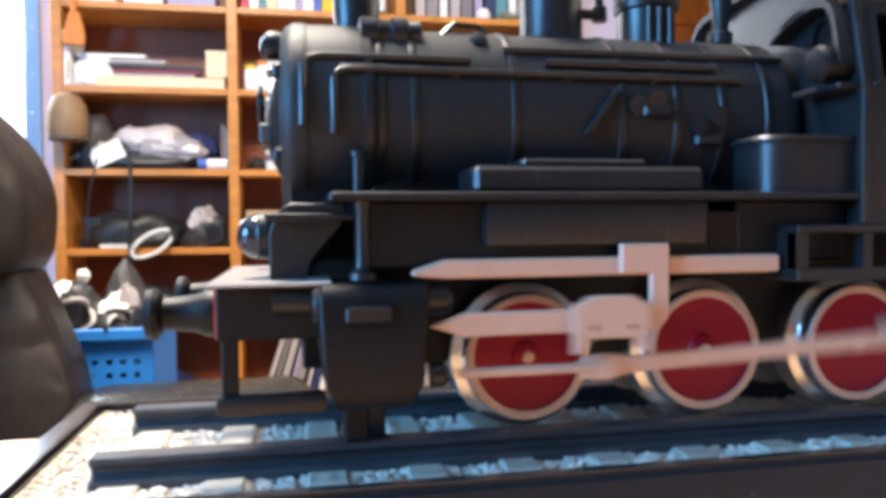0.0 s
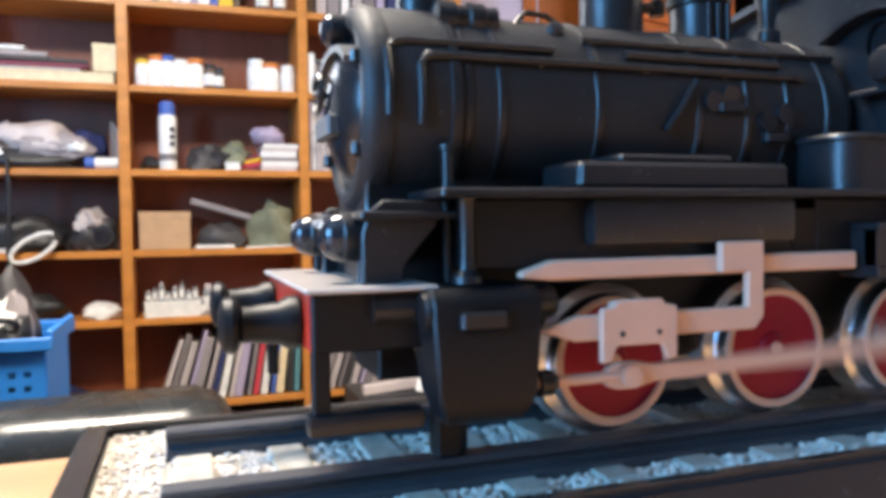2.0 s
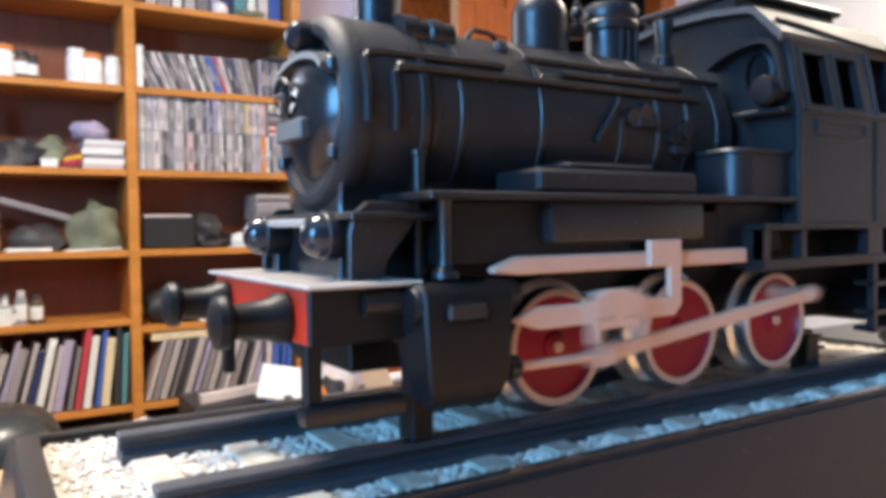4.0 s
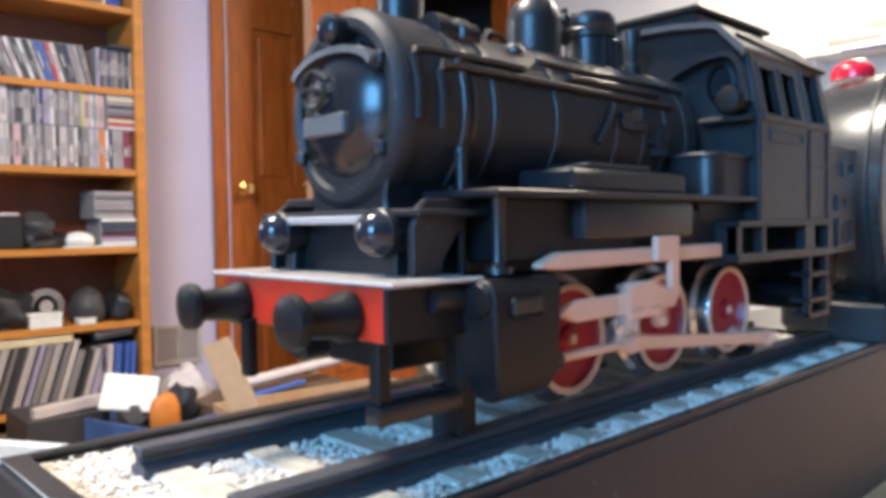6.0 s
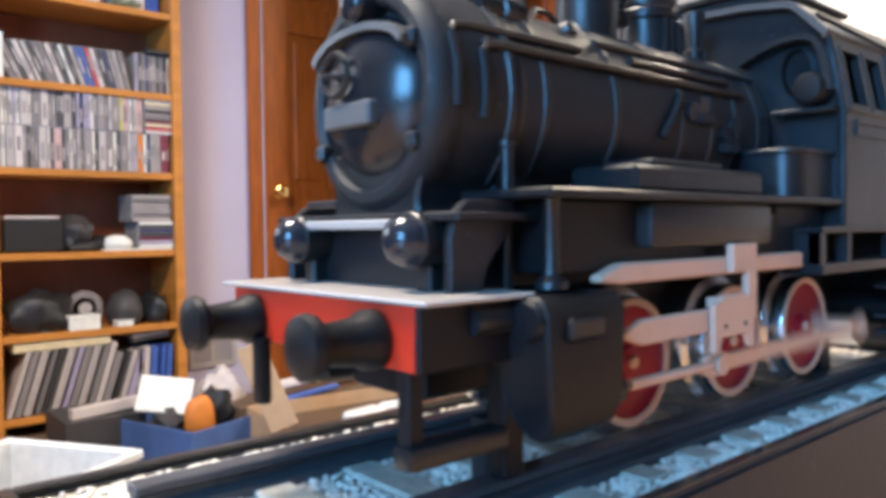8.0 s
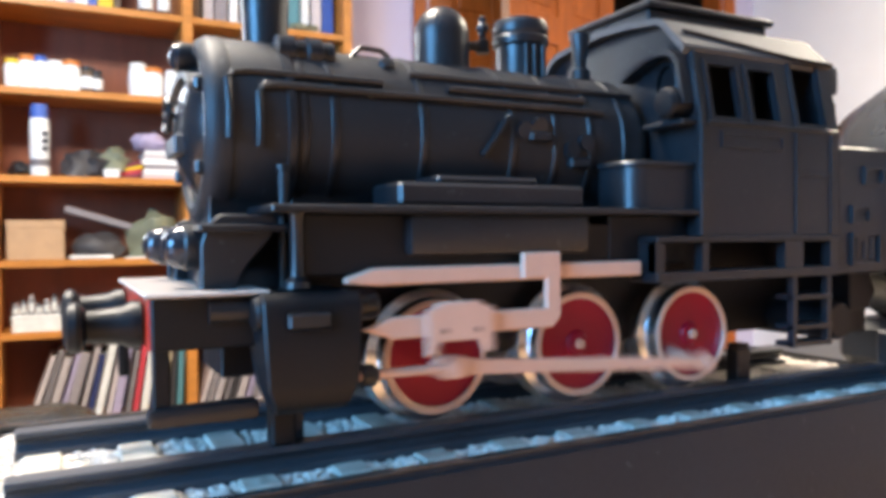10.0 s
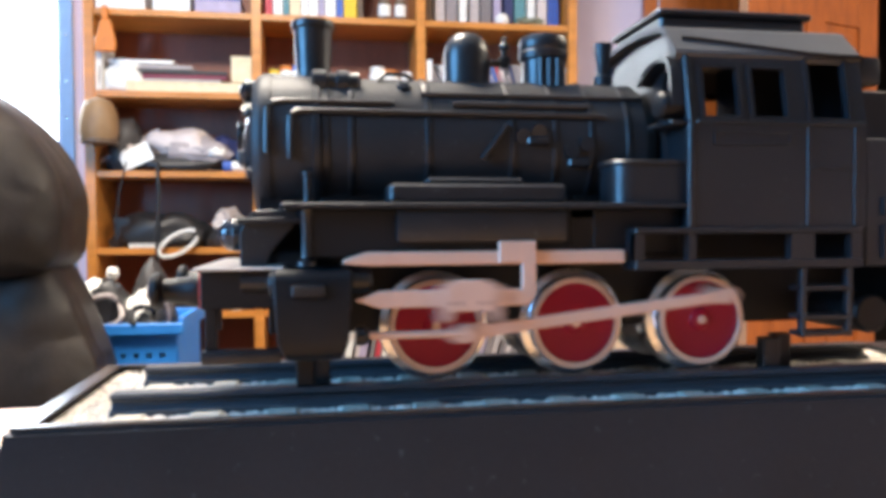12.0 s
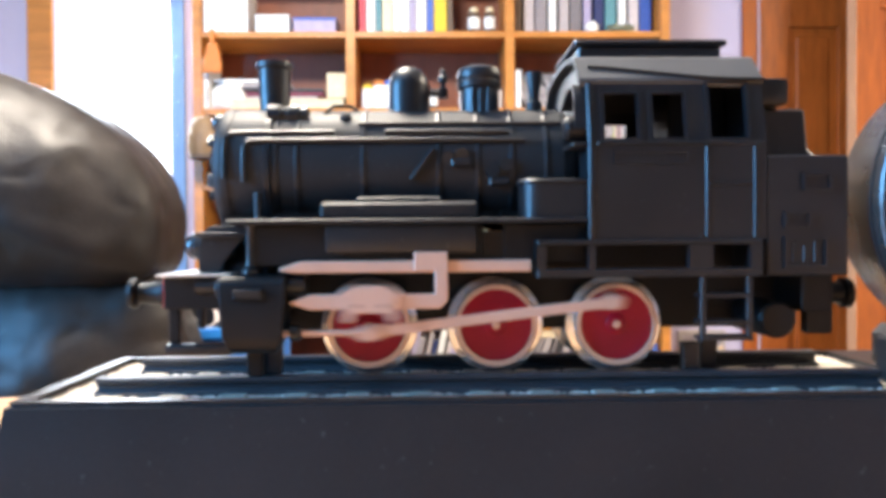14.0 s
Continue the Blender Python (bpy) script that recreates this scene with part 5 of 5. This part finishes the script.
# electronics and a stack of cases
pl = thing("tape_deck", (0.46, FY + 0.08, Z["c"]), "black tape deck with a silver top edge", "player")
part("body", box(-0.075, 0.085, -0.07, 0.07, 0.004, 0.1, 0.004), P["black"], pl)
part("top_cover", box(-0.073, 0.075, -0.072, 0.07, 0.1, 0.109, 0.003), P["pale"], pl)
lump("grey_headset", 0.54, 0.64, Z["c"] + 0.03, 0.075, P["dark"], "dark headset on a black cushion", "headset", seed=71, rough=0.5)
lump("black_cushion", 0.53, 0.7, Z["c"], 0.05, P["black"], "low black cushion", "cushion", seed=72)
lump("white_mouse", 0.66, 0.755, Z["c"] + 0.006, 0.045, P["white"], "white rounded plastic puck", "puck", seed=73, rough=0.05, depth=0.08, y=FY - 0.005)
single("white_paper", box(-0.11, 0.11, 0, 0.12, 0, 0.006, 0.002), P["white"], (0.765, FY - 0.003, Z["c"]), "white papers under the cases", "paper")
for k, m_ in enumerate(("white", "lilac", "maroon", "dark", "navy", "dark", "white", "pale", "grey", "grey", "grey", "pale", "grey", "pale")):
    disc_case(0.82 - (0.012 if k > 6 else 0), Z["c"] + 0.007 + k * 0.0122, 0.125 if k > 6 else 0.115, 0.0116, 0.13, P[m_], 0, "cases stacked flat", FY + 0.003 * (k % 3), flat=True)
# low shelf: reel, dark gear
zz = Z["mid"] - 0.014
reel = thing("film_reel", (0.62, FY + 0.09, zz), "grey metal tape reel standing on edge", "reel")
ringp = [(0.035, -0.004), (0.055, -0.004), (0.057, 0.0), (0.055, 0.004), (0.035, 0.004), (0.035, -0.004)]
part("rim", turned(ringp, 32, pose(0, 0, 0.058, -90, 0, 0)), P["grey"], reel)
part("hub", turned([(0.0, -0.012), (0.02, -0.012), (0.02, 0.012), (0.0, 0.012)], 20, pose(0, 0, 0.058, -90, 0, 0)), P["pale"], reel)
lump("dark_gear", 0.4, 0.58, zz, 0.12, P["black"], "black camera gear in a heap", "gear", seed=80, rough=0.5)
lump("dark_case", 0.68, 0.79, zz, 0.115, P["dark"], "round dark case", "case", seed=81, rough=0.12)
lump("dark_case", 0.79, 0.87, zz, 0.1, P["black"], "round black case", "case", seed=82, rough=0.2)
carton("small_white_box", 0.55, 0.64, zz, 0.045, P["white"], "small white box at the shelf edge", depth=0.05, y=FY - 0.006)
carton("small_white_box", 0.69, 0.74, zz, 0.02, P["white"], "small white box at the shelf edge", depth=0.05, y=FY - 0.006)
# lowest shelf seen: folders
carton("pale_long_box", 0.4, 0.67, Z["low"] + 0.19, 0.035, P["cream"], "long pale card box on the folders", depth=0.14)
x = 0.385
for k in range(20):
    w = 0.012 + 0.004 * (k % 3)
    m_ = ("pale", "grey", "pale", "grey", "dark", "pale", "lilac", "grey")[k % 8]
    if k > 16:
        m_ = "blue"
    book(x, Z["low"] + 0.004, w, (0.2 if k < 11 else 0.165), 0.16, P[m_], 17 if k < 15 else 4, "folders on the low shelf", "folder", "slim grey folder leaning on the next")
    x += w + 0.0085
for k in range(3):
    single("flat_folder", box(-0.06, 0.06, 0, 0.14, 0, 0.012, 0.002), P[("dark", "pale", "maroon")[k]], (0.8, FY + 0.01, Z["low"] + 0.19 + k * 0.0125), "folder lying on the upright ones", "folder", "flat folders", turn=(0, -5 + k, 0))
for a, b_ in zip(POSTS, POSTS[1:]):
    carton("floor_box", a + 0.05, b_ - 0.06, LEVELS[0], 0.19, P["brown"], "brown storage box on the lowest shelf")

# ---- chair with a basket on its seat ----
chair = thing("leather_armchair", (-0.4, 1.45, 0), "black leather wing armchair with rounded padded arms", "armchair")


def cushion(x0, x1, y0, y1, z0, z1, puff=0.05, seed=0, fold=0.006):
    """A padded block with rounded edges and soft folds, in the room's space, shifted into the chair's."""
    b = box(x0 + 0.4, x1 + 0.4, y0 - 1.45, y1 - 1.45, z0, z1, puff, segments=5)
    bmesh.ops.subdivide_edges(b, edges=[e for e in b.edges if e.calc_length() > 0.06], cuts=5, use_grid_fill=True)
    for v in b.verts:
        n = noise.noise(v.co * 9 + Vector((seed * 5, 0, 0))) + 0.5 * noise.noise(v.co * 22 + Vector((0, seed, 3)))
        v.co += Vector((n, noise.noise(v.co * 11 + Vector((7, seed, 0))), n)) * fold
    return b


def padded(outline, y_front, y_rim, y_back, seed=0, wrinkle=0.010):
    """A padded slab: a smooth closed outline in x and z whose front bulges out, in the room's space, shifted into the chair's."""
    pts, n = [], len(outline)
    for i in range(n):
        p0, p1, p2, p3 = (Vector(outline[(i + k - 1) % n]) for k in range(4))
        for s_ in range(5):
            u = s_ / 5
            pts.append(0.5 * (2 * p1 + (p2 - p0) * u + (2 * p0 - 5 * p1 + 4 * p2 - p3) * u * u + (3 * p1 - p0 - 3 * p2 + p3) * u ** 3))
    mid = sum(pts, Vector((0, 0))) / len(pts)
    b = bmesh.new()
    rings = []
    for f, y in [(0.9, y_back), (1.0, y_back - 0.04)] + [(math.sin(a), y_rim - (y_rim - y_front) * math.cos(a) ** 1.4) for a in [math.pi / 2 * (1 - k / 16) for k in range(16)]]:
        ring = []
        for p in pts:
            o = mid + (p - mid) * f
            q_ = Vector((o.x * 7, o.y * 7, seed))
            fold = wrinkle * (noise.noise(q_) + 0.6 * noise.noise(Vector((o.x * 26, o.y * 6, seed + 4))))
            ring.append(b.verts.new((o.x + 0.4, y + fold - 1.45, o.y)))
        rings.append(ring)
    for lo_, hi_ in zip(rings, rings[1:]):
        for i in range(len(pts)):
            k = (i + 1) % len(pts)
            b.faces.new((lo_[i], lo_[k], hi_[k], hi_[i]))
    b.faces.new(rings[0])
    b.faces.new(rings[-1])
    return b


# near wing: the padded top hangs over the lower part
part("wing", padded([(-1.095, 0.8), (-1.105, 0.95), (-1.045, 1.09), (-0.895, 1.125), (-0.745, 1.12), (-0.595, 1.09), (-0.495, 1.05), (-0.420, 1.0), (-0.370, 0.945), (-0.346, 0.89), (-0.345, 0.83), (-0.356, 0.785), (-0.40, 0.765), (-0.545, 0.755), (-0.695, 0.765), (-0.945, 0.76)], 0.95, 1.08, 1.24, 1), LEATHER, chair, smooth=70)
part("lower_back", padded([(-1.060, 0.2), (-1.070, 0.5), (-1.050, 0.77), (-0.830, 0.79), (-0.580, 0.79), (-0.395, 0.785), (-0.352, 0.75), (-0.325, 0.68), (-0.302, 0.6), (-0.288, 0.4), (-0.300, 0.22), (-0.530, 0.18), (-0.830, 0.18)], 1.0, 1.1, 1.24, 5, 0.012), LEATHER, chair, smooth=60)
part("backrest", cushion(-1.05, -0.58, 1.24, 1.74, 0.2, 1.0, 0.06, 3), LEATHER, chair, smooth=60)
part("wing", cushion(-1.03, -0.66, 1.74, 1.96, 0.2, 0.95, 0.06, 4), LEATHER, chair, smooth=60)
part("seat", cushion(-0.56, 0.03, 1.24, 1.74, 0.2, 0.45, 0.05, 5), LEATHER, chair, smooth=60)
for y0, y1, top_z in ((1.06, 1.235, 0.6), (1.745, 1.92, 0.47)):
    part("arm", cushion(-0.33, 0.035, y0, y1, 0.2, top_z, 0.07, 6, 0.002), ARM_M, chair, smooth=60)
for x in (-0.98, -0.02):
    for y in (1.08, 1.88):
        part("foot", turned([(0.022, 0), (0.03, 0.2)], 16, pose(x + 0.4, y - 1.45, 0)), P["brown"], chair)
basket = thing("blue_basket", (-0.385, 1.43, 0.45), "blue plastic basket with rows of small holes, full of gear", "basket")
BW2, BD2, BH2 = 0.15, 0.12, 0.215
for sy in (-1, 1):
    w = bmesh.new()
    # wall in strips round three rows of slots
    rows = (0.07, 0.092, 0.114, 0.136, 0.158)
    z_prev = 0.0
    for rz in rows:
        box(-BW2, BW2, sy * BD2 - 0.002, sy * BD2 + 0.002, z_prev, rz, bm=w)
        xk = -BW2
        for k in range(13):
            hx = -0.137 + k * 0.0215
            box(xk, hx, sy * BD2 - 0.002, sy * BD2 + 0.002, rz, rz + 0.009, bm=w)
            xk = hx + 0.0095
        box(xk, BW2, sy * BD2 - 0.002, sy * BD2 + 0.002, rz, rz + 0.009, bm=w)
        z_prev = rz + 0.009
    box(-BW2, BW2, sy * BD2 - 0.002, sy * BD2 + 0.002, z_prev, BH2, bm=w)
    part("side", w, BLUE, basket)
for sx in (-1, 1):
    part("end", box(sx * BW2 - 0.002, sx * BW2 + 0.002, -BD2 + 0.002, BD2 - 0.002, 0, BH2, 0.0005), BLUE, basket)
part("bottom", box(-BW2, BW2, -BD2, BD2, 0.0, 0.004), BLUE, basket)
rim = box(-BW2 - 0.012, BW2 + 0.012, -BD2 - 0.012, -BD2 - 0.0025, BH2 - 0.016, BH2 + 0.004, 0.002)
box(-BW2 - 0.012, BW2 + 0.012, BD2 + 0.0025, BD2 + 0.012, BH2 - 0.016, BH2 + 0.004, 0.002, bm=rim)
for sx in (-1, 1):
    box(sx * (BW2 + 0.007) - 0.005, sx * (BW2 + 0.007) + 0.005, -BD2 - 0.002, BD2 + 0.002, BH2 - 0.016, BH2 + 0.014, 0.002, bm=rim)
part("rim", rim, BLUE, basket)
lump("silver_gadget", -0.44, -0.345, 0.6, 0.13, P["white"], "white plastic gadget lying in the basket", "gadget", y=1.36, depth=0.12, seed=90, rough=0.35)
lump("black_gadget", -0.425, -0.31, 0.6, 0.115, P["black"], "black gadget lying in the basket", "gadget", y=1.325, depth=0.08, seed=91, rough=0.6)
lump("black_gadget", -0.385, -0.325, 0.66, 0.085, P["black"], "small black gadget on the others in the basket", "gadget", y=1.33, depth=0.05, seed=111, rough=0.5)
lump("white_bundle", -0.335, -0.275, 0.63, 0.09, P["white"], "white crumpled bundle in the basket", "bundle", y=1.335, depth=0.05, seed=112, rough=0.6)
lump("black_gadget", -0.305, -0.258, 0.63, 0.075, P["black"], "black gadget at the basket's rim", "gadget", y=1.318, depth=0.05, seed=113, rough=0.5)
lump("black_gadget", -0.49, -0.432, 0.6, 0.14, P["black"], "round black gadget at the basket's end", "gadget", y=1.34, depth=0.08, seed=94, rough=0.2)
lump("white_bundle", -0.47, -0.4, 0.6, 0.08, P["pale"], "pale bundle in the basket", "bundle", y=1.325, depth=0.05, seed=101, rough=0.3)
lump("dark_cloth", -0.36, -0.255, 0.56, 0.18, P["dark"], "dark cloth in the basket", "cloth", y=1.4, depth=0.13, seed=92, rough=0.45)
lump("grey_gadget", -0.31, -0.262, 0.6, 0.13, P["grey"], "grey metal gadget in the basket", "gadget", y=1.34, depth=0.08, seed=93, rough=0.5)
knob = thing("pull_switch", (-0.362, 1.40, 0.72), "short stick with a round white knob in the basket", "knob")
part("stick", turned([(0.004, -0.08), (0.004, 0.028), (0, 0.03)], 10), P["dark"], knob)
part("knob", turned([(0, 0.018), (0.007, 0.02), (0.0115, 0.03), (0.009, 0.04), (0, 0.043)], 18), P["white"], knob)
for k, (x, z, r) in enumerate(((-0.355, 0.69, 0.028), (-0.29, 0.675, 0.022))):
    ring = [(r * math.cos(a), 0.01 * math.sin(3 * a), r * math.sin(a)) for a in [2 * math.pi * q_ / 20 for q_ in range(21)]]
    single("cable_loop", tube(ring, 0.0045, 8), P["black"] if k else P["pale"], (x, 1.318, z), "loop of cable in the basket", "cable", "cables in the basket", turn=(0, 20 * k, 30), smooth=60)

# ---- boxes on the floor before the bookcase ----


def open_box(name, corner, size, height, turn, mat, label, category="box", wall=0.006, inner=None, flare=1.0):
    """An open-topped box: corner is its near-left one, turned about it."""
    t = thing(name, (*corner, 0), label, category, turn=turn)
    w, d = size
    for a, b_, c, e in ((0, w, 0, wall), (0, w, d - wall, d), (0, wall, wall, d - wall), (w - wall, w, wall, d - wall)):
        part("side", box(a, b_, c, e, 0, height, 0.0015), mat, t)
    part("bottom", box(wall, w - wall, wall, d - wall, 0, wall), inner or mat, t)
    return t


BLUE_BOX = pal("blue_print_card", 0.06, 0.12, 0.3, 0.5, vary=0.35, scale=12)
open_box("blue_box", (0.662, 1.862), (0.25, 0.42), 0.33, 18, BLUE_BOX, "open blue printed cardboard box full of oddments", inner=CARD)
BIN_M = pal("milky_plastic", 0.72, 0.73, 0.74, 0.35)
bin_ = open_box("white_bin", (0.1, 1.33), (0.36, 0.3), 0.41, 32, BIN_M, "milky white open plastic bin", "bin", wall=0.004)
for a, b_, c, e in ((-0.015, 0.375, -0.015, 0.0), (-0.015, 0.375, 0.3, 0.315), (-0.015, 0.0, 0.0, 0.3), (0.36, 0.375, 0.0, 0.3)):
    part("rim", box(a, b_, c, e, 0.395, 0.414, 0.004), BIN_M, bin_)
open_box("long_carton", (0.815, 1.62), (0.56, 0.33), 0.352, -6, CARD, "long open brown cardboard carton", wall=0.005)
# made-up dark block that stands in for the carton's dark interior
single("packed_parcel", box(0.01, 0.55, 0.01, 0.32, 0.006, 0.315, 0.003), P["brown"], (0.815, 1.62, 0), "dark brown parcel filling the open carton", "box", turn=(0, 0, -6))
single("cardboard_flap", box(-0.035, 0.035, -0.002, 0.002, 0, 0.215, 0.001), CARD, (0.798, 1.645, 0.36), "loose strip of brown cardboard standing askew", "cardboard", turn=(0, -23, -46))
single("white_wrapper", box(-0.06, 0.06, -0.03, 0.03, 0, 0.03, 0.008), P["white"], (1.08, 1.72, 0.316), "white plastic wrapper in the carton", "wrapper", turn=(0, 0, 10))
single("white_wrapper", box(-0.05, 0.05, -0.02, 0.02, 0, 0.03, 0.008), P["white"], (1.2, 1.74, 0.316), "white plastic wrapper in the carton", "wrapper", turn=(0, 0, -8))
single("silver_tube", tube([(-0.22, 0, 0), (0.22, 0.05, 0.02)], 0.016, 14), P["pale"], (1.12, 1.98, 0.38), "pale grey tube lying across the boxes", "tube", smooth=60)
single("blue_strip", box(-0.11, 0.11, -0.01, 0.01, 0, 0.012, 0.002), P["blue"], (1.04, 1.95, 0.352), "bright blue plastic strip across the boxes", "strip", turn=(0, -3, 6))
carton("filler_box", 0.84, 1.3, 0.0, 0.345, P["brown"], "brown carton packed behind the open one", depth=0.16, y=1.97)
carton("packed_parcel", 0.70, 0.90, 0.005, 0.285, P["dark"], "dark packed goods inside the blue box", depth=0.3, y=1.96, turn=18)
# what fills the blue box
single("white_pad", box(-0.07, 0.07, -0.006, 0.006, 0, 0.1, 0.003), P["white"], (0.658, 2.06, 0.345), "pale cream pad standing up in the box", "pad", turn=(-28, 8, -30))
lump("orange_piece", 0.69, 0.775, 0.295, 0.1, P["orange"], "round orange wooden piece in the box", "piece", y=1.96, depth=0.05, seed=95, rough=0.1)
lump("silver_camera", 0.775, 0.91, 0.3, 0.13, P["pale"], "silver and black camera in the box", "camera", y=2.07, depth=0.1, seed=96, rough=0.6)
lump("black_camera", 0.76, 0.85, 0.3, 0.1, P["black"], "black camera in the box", "camera", y=2.0, depth=0.08, seed=97, rough=0.5)
lump("dark_gear", 0.64, 0.72, 0.29, 0.06, P["dark"], "dark gear in the box", "gear", y=2.0, depth=0.12, seed=98, rough=0.5)
single("white_stick", box(-0.1, 0.1, -0.012, 0.012, 0, 0.03, 0.003), P["pale"], (0.56, 2.17, 0.345), "pale grey bar lying across the box", "bar", turn=(0, -3, 4))
carton("stacked_box", 0.44, 0.64, 0, 0.343, P["dark"], "dark box beside the bookcase", depth=0.2, y=2.13)
lump("bin_clothes", 0.13, 0.36, 0.005, 0.28, P["pale"], "crumpled pale cloth in the bin", "cloth", y=1.44, depth=0.24, seed=99, rough=0.2)
lump("purple_scrap", 0.15, 0.24, 0.26, 0.06, P["lilac"], "lilac scrap in the bin", "scrap", y=1.46, depth=0.08, seed=100, rough=0.4)

# ---- round lamp with a red button, at the right end of the base ----
clock = thing("round_lantern", (0.2265, 0.139, DESK_Z), "dark grey drum lantern with a red button on top", "lantern")
CZ = 0.0895
m = Matrix.Translation((0, 0, CZ)) @ AY
part("drum", turned([(0.0, 0.026), (0.027, 0.025), (0.0355, 0.019), (0.0415, 0.006), (0.0435, -0.012), (0.044, -0.017), (0.038, -0.017)], 48, m), DRUM_M, clock, "dark grey drum body")
part("front_ring", turned([(0.0375, -0.017), (0.045, -0.0165), (0.0455, -0.0172), (0.0455, -0.0205), (0.045, -0.0212), (0.0386, -0.0212), (0.0375, -0.02)], 48, m, caps=False), DRUM_M, clock, "flat grey front ring")
part("ring_groove", turned([(0.0441, -0.0158), (0.0458, -0.0158), (0.0458, -0.0168), (0.0441, -0.0168)], 48, m, caps=False), P["black"], clock, "thin black groove")
part("inner_ring", turned([(0.0362, -0.018), (0.0362, -0.0212), (0.0376, -0.0215), (0.0376, -0.018)], 48, m, caps=False), RING, clock, "thin silver inner ring")
part("reflector", turned([(0.0363, -0.0195), (0.03, -0.0165), (0.018, -0.0145), (0, -0.0135)], 48, m), MIRROR, clock, "bright mirror-like face")
part("button", turned([(0.0078, 0.0), (0.0078, 0.003), (0.0068, 0.005), (0.004, 0.007), (0, 0.0076)], 28, pose(0, 0.002, CZ + 0.0432)), RED_CAP, clock, "glossy red button")
part("stand", box(-0.025, 0.025, -0.012, 0.02, (DZ - DESK_Z) - 0.0055, CZ - 0.037, 0.003), P["black"], clock)
part("stand_block", box(-0.0345, -0.0255, -0.02, 0.0, (DZ - DESK_Z) - 0.0055, (DZ - DESK_Z) + 0.008, 0.001), P["black"], clock)

# ---- the bright side wall: ledge with rolls of paper ----
ledge = thing("wall_ledge", (ROOM_X1, 1.0, 1.47), "long white wall shelf", "shelf")
part("board", box(-0.16, -0.001, -0.9, 0.35, 0.0, 0.025, 0.003), WHITE, ledge)
part("blue_edge", box(-0.163, -0.1605, -0.9, 0.1, -0.004, 0.006), P["navy"], ledge)
for k in range(4):
    part("bracket", box(-0.12, -0.001, -0.75 + k * 0.32, -0.73 + k * 0.32, -0.1, 0.0, 0.002), WHITE, ledge)
for k, (y, ln, z, r) in enumerate(((0.75, 0.5, 0.035, 0.03), (0.95, 0.42, 0.03, 0.026), (0.8, 0.45, 0.088, 0.026))):
    t = thing("paper_roll", (ROOM_X1 - 0.06 - 0.055 * (k % 2), y, 1.495 + z), "rolled sheet of beige paper", "paper roll", "paper rolls on the ledge")
    part("roll", turned([(r * 0.7, -ln / 2), (r, -ln / 2), (r, ln / 2), (r * 0.7, ln / 2)], 20, AY), P["cream"] if k != 1 else P["pale"], t)
    part("band", turned([(r * 1.01, -0.01), (r * 1.03, -0.009), (r * 1.03, 0.009), (r * 1.01, 0.01)], 20, AY), P["white"], t)

# ceiling lamps
for x, y in ((-0.35, 0.72), (2.4, 0.7)):
    t = thing("ceiling_lamp", (x, y, 2.42), "flat square ceiling lamp with a glowing diffuser", "ceiling lamp", "ceiling lamps")
    part("housing", box(-0.28, 0.28, -0.28, 0.28, -0.03, -0.001, 0.004), WHITE, t)
    part("diffuser", box(-0.26, 0.26, -0.26, 0.26, -0.045, -0.0305, 0.004), LAMP_GLOW, t)

# ---- what moves ----
# crank angle (degrees, anticlockwise as seen) at half seconds; the wheels turn about five times a second
CRANKS = [(0.0, 20), (0.5, -28), (1.0, -80), (1.5, 225), (2.0, 175), (2.5, 85), (3.0, 60), (5.5, -30), (6.0, -70), (6.5, 215), (7.0, 80), (7.5, 45), (8.0, 0), (8.5, -55),
          (11.0, -72), (11.5, 172), (12.0, 75), (12.5, -10), (13.0, -78), (13.5, 205), (14.0, 110)]


def crank_table():
    out, last = [], None
    for t, a in CRANKS:
        if last is None:
            out.append((t, a))
        else:
            aim = out[-1][1] + 1800 * (t - last)
            out.append((t, aim + (a - aim + 180) % 360 - 180))
        last = t
    return out


def motions():
    table = crank_table()
    times = [k / 30 for k in range(421)]
    angle = np.interp(times, [t for t, _ in table], [a for _, a in table])
    for w, x, sgn in wheels:
        lead = 0 if sgn < 0 else 90
        walk(w, [(t, pose(x * S, 0, AXLE_W * S, 0, -a - lead, 0)) for t, a in zip(times, angle)])
    for (r, sgn), (h, _) in zip(rods, heads):
        lead = 0 if sgn < 0 else 90
        rod_rows, head_rows = [], []
        for t, a in zip(times, angle):
            px = AXLES[2] + CRANK * math.cos(radians(a + lead))
            pz = AXLE_W + CRANK * math.sin(radians(a + lead))
            tilt = math.asin((pz - ROD_W) / ROD)
            hx = px - ROD * math.cos(tilt)
            rod_rows.append((t, pose(hx * S, 0, ROD_W * S, 0, -math.degrees(tilt), 0)))
            head_rows.append((t, pose(hx * S, 0, ROD_W * S)))
        walk(r, rod_rows)
        walk(h, head_rows)


motions()
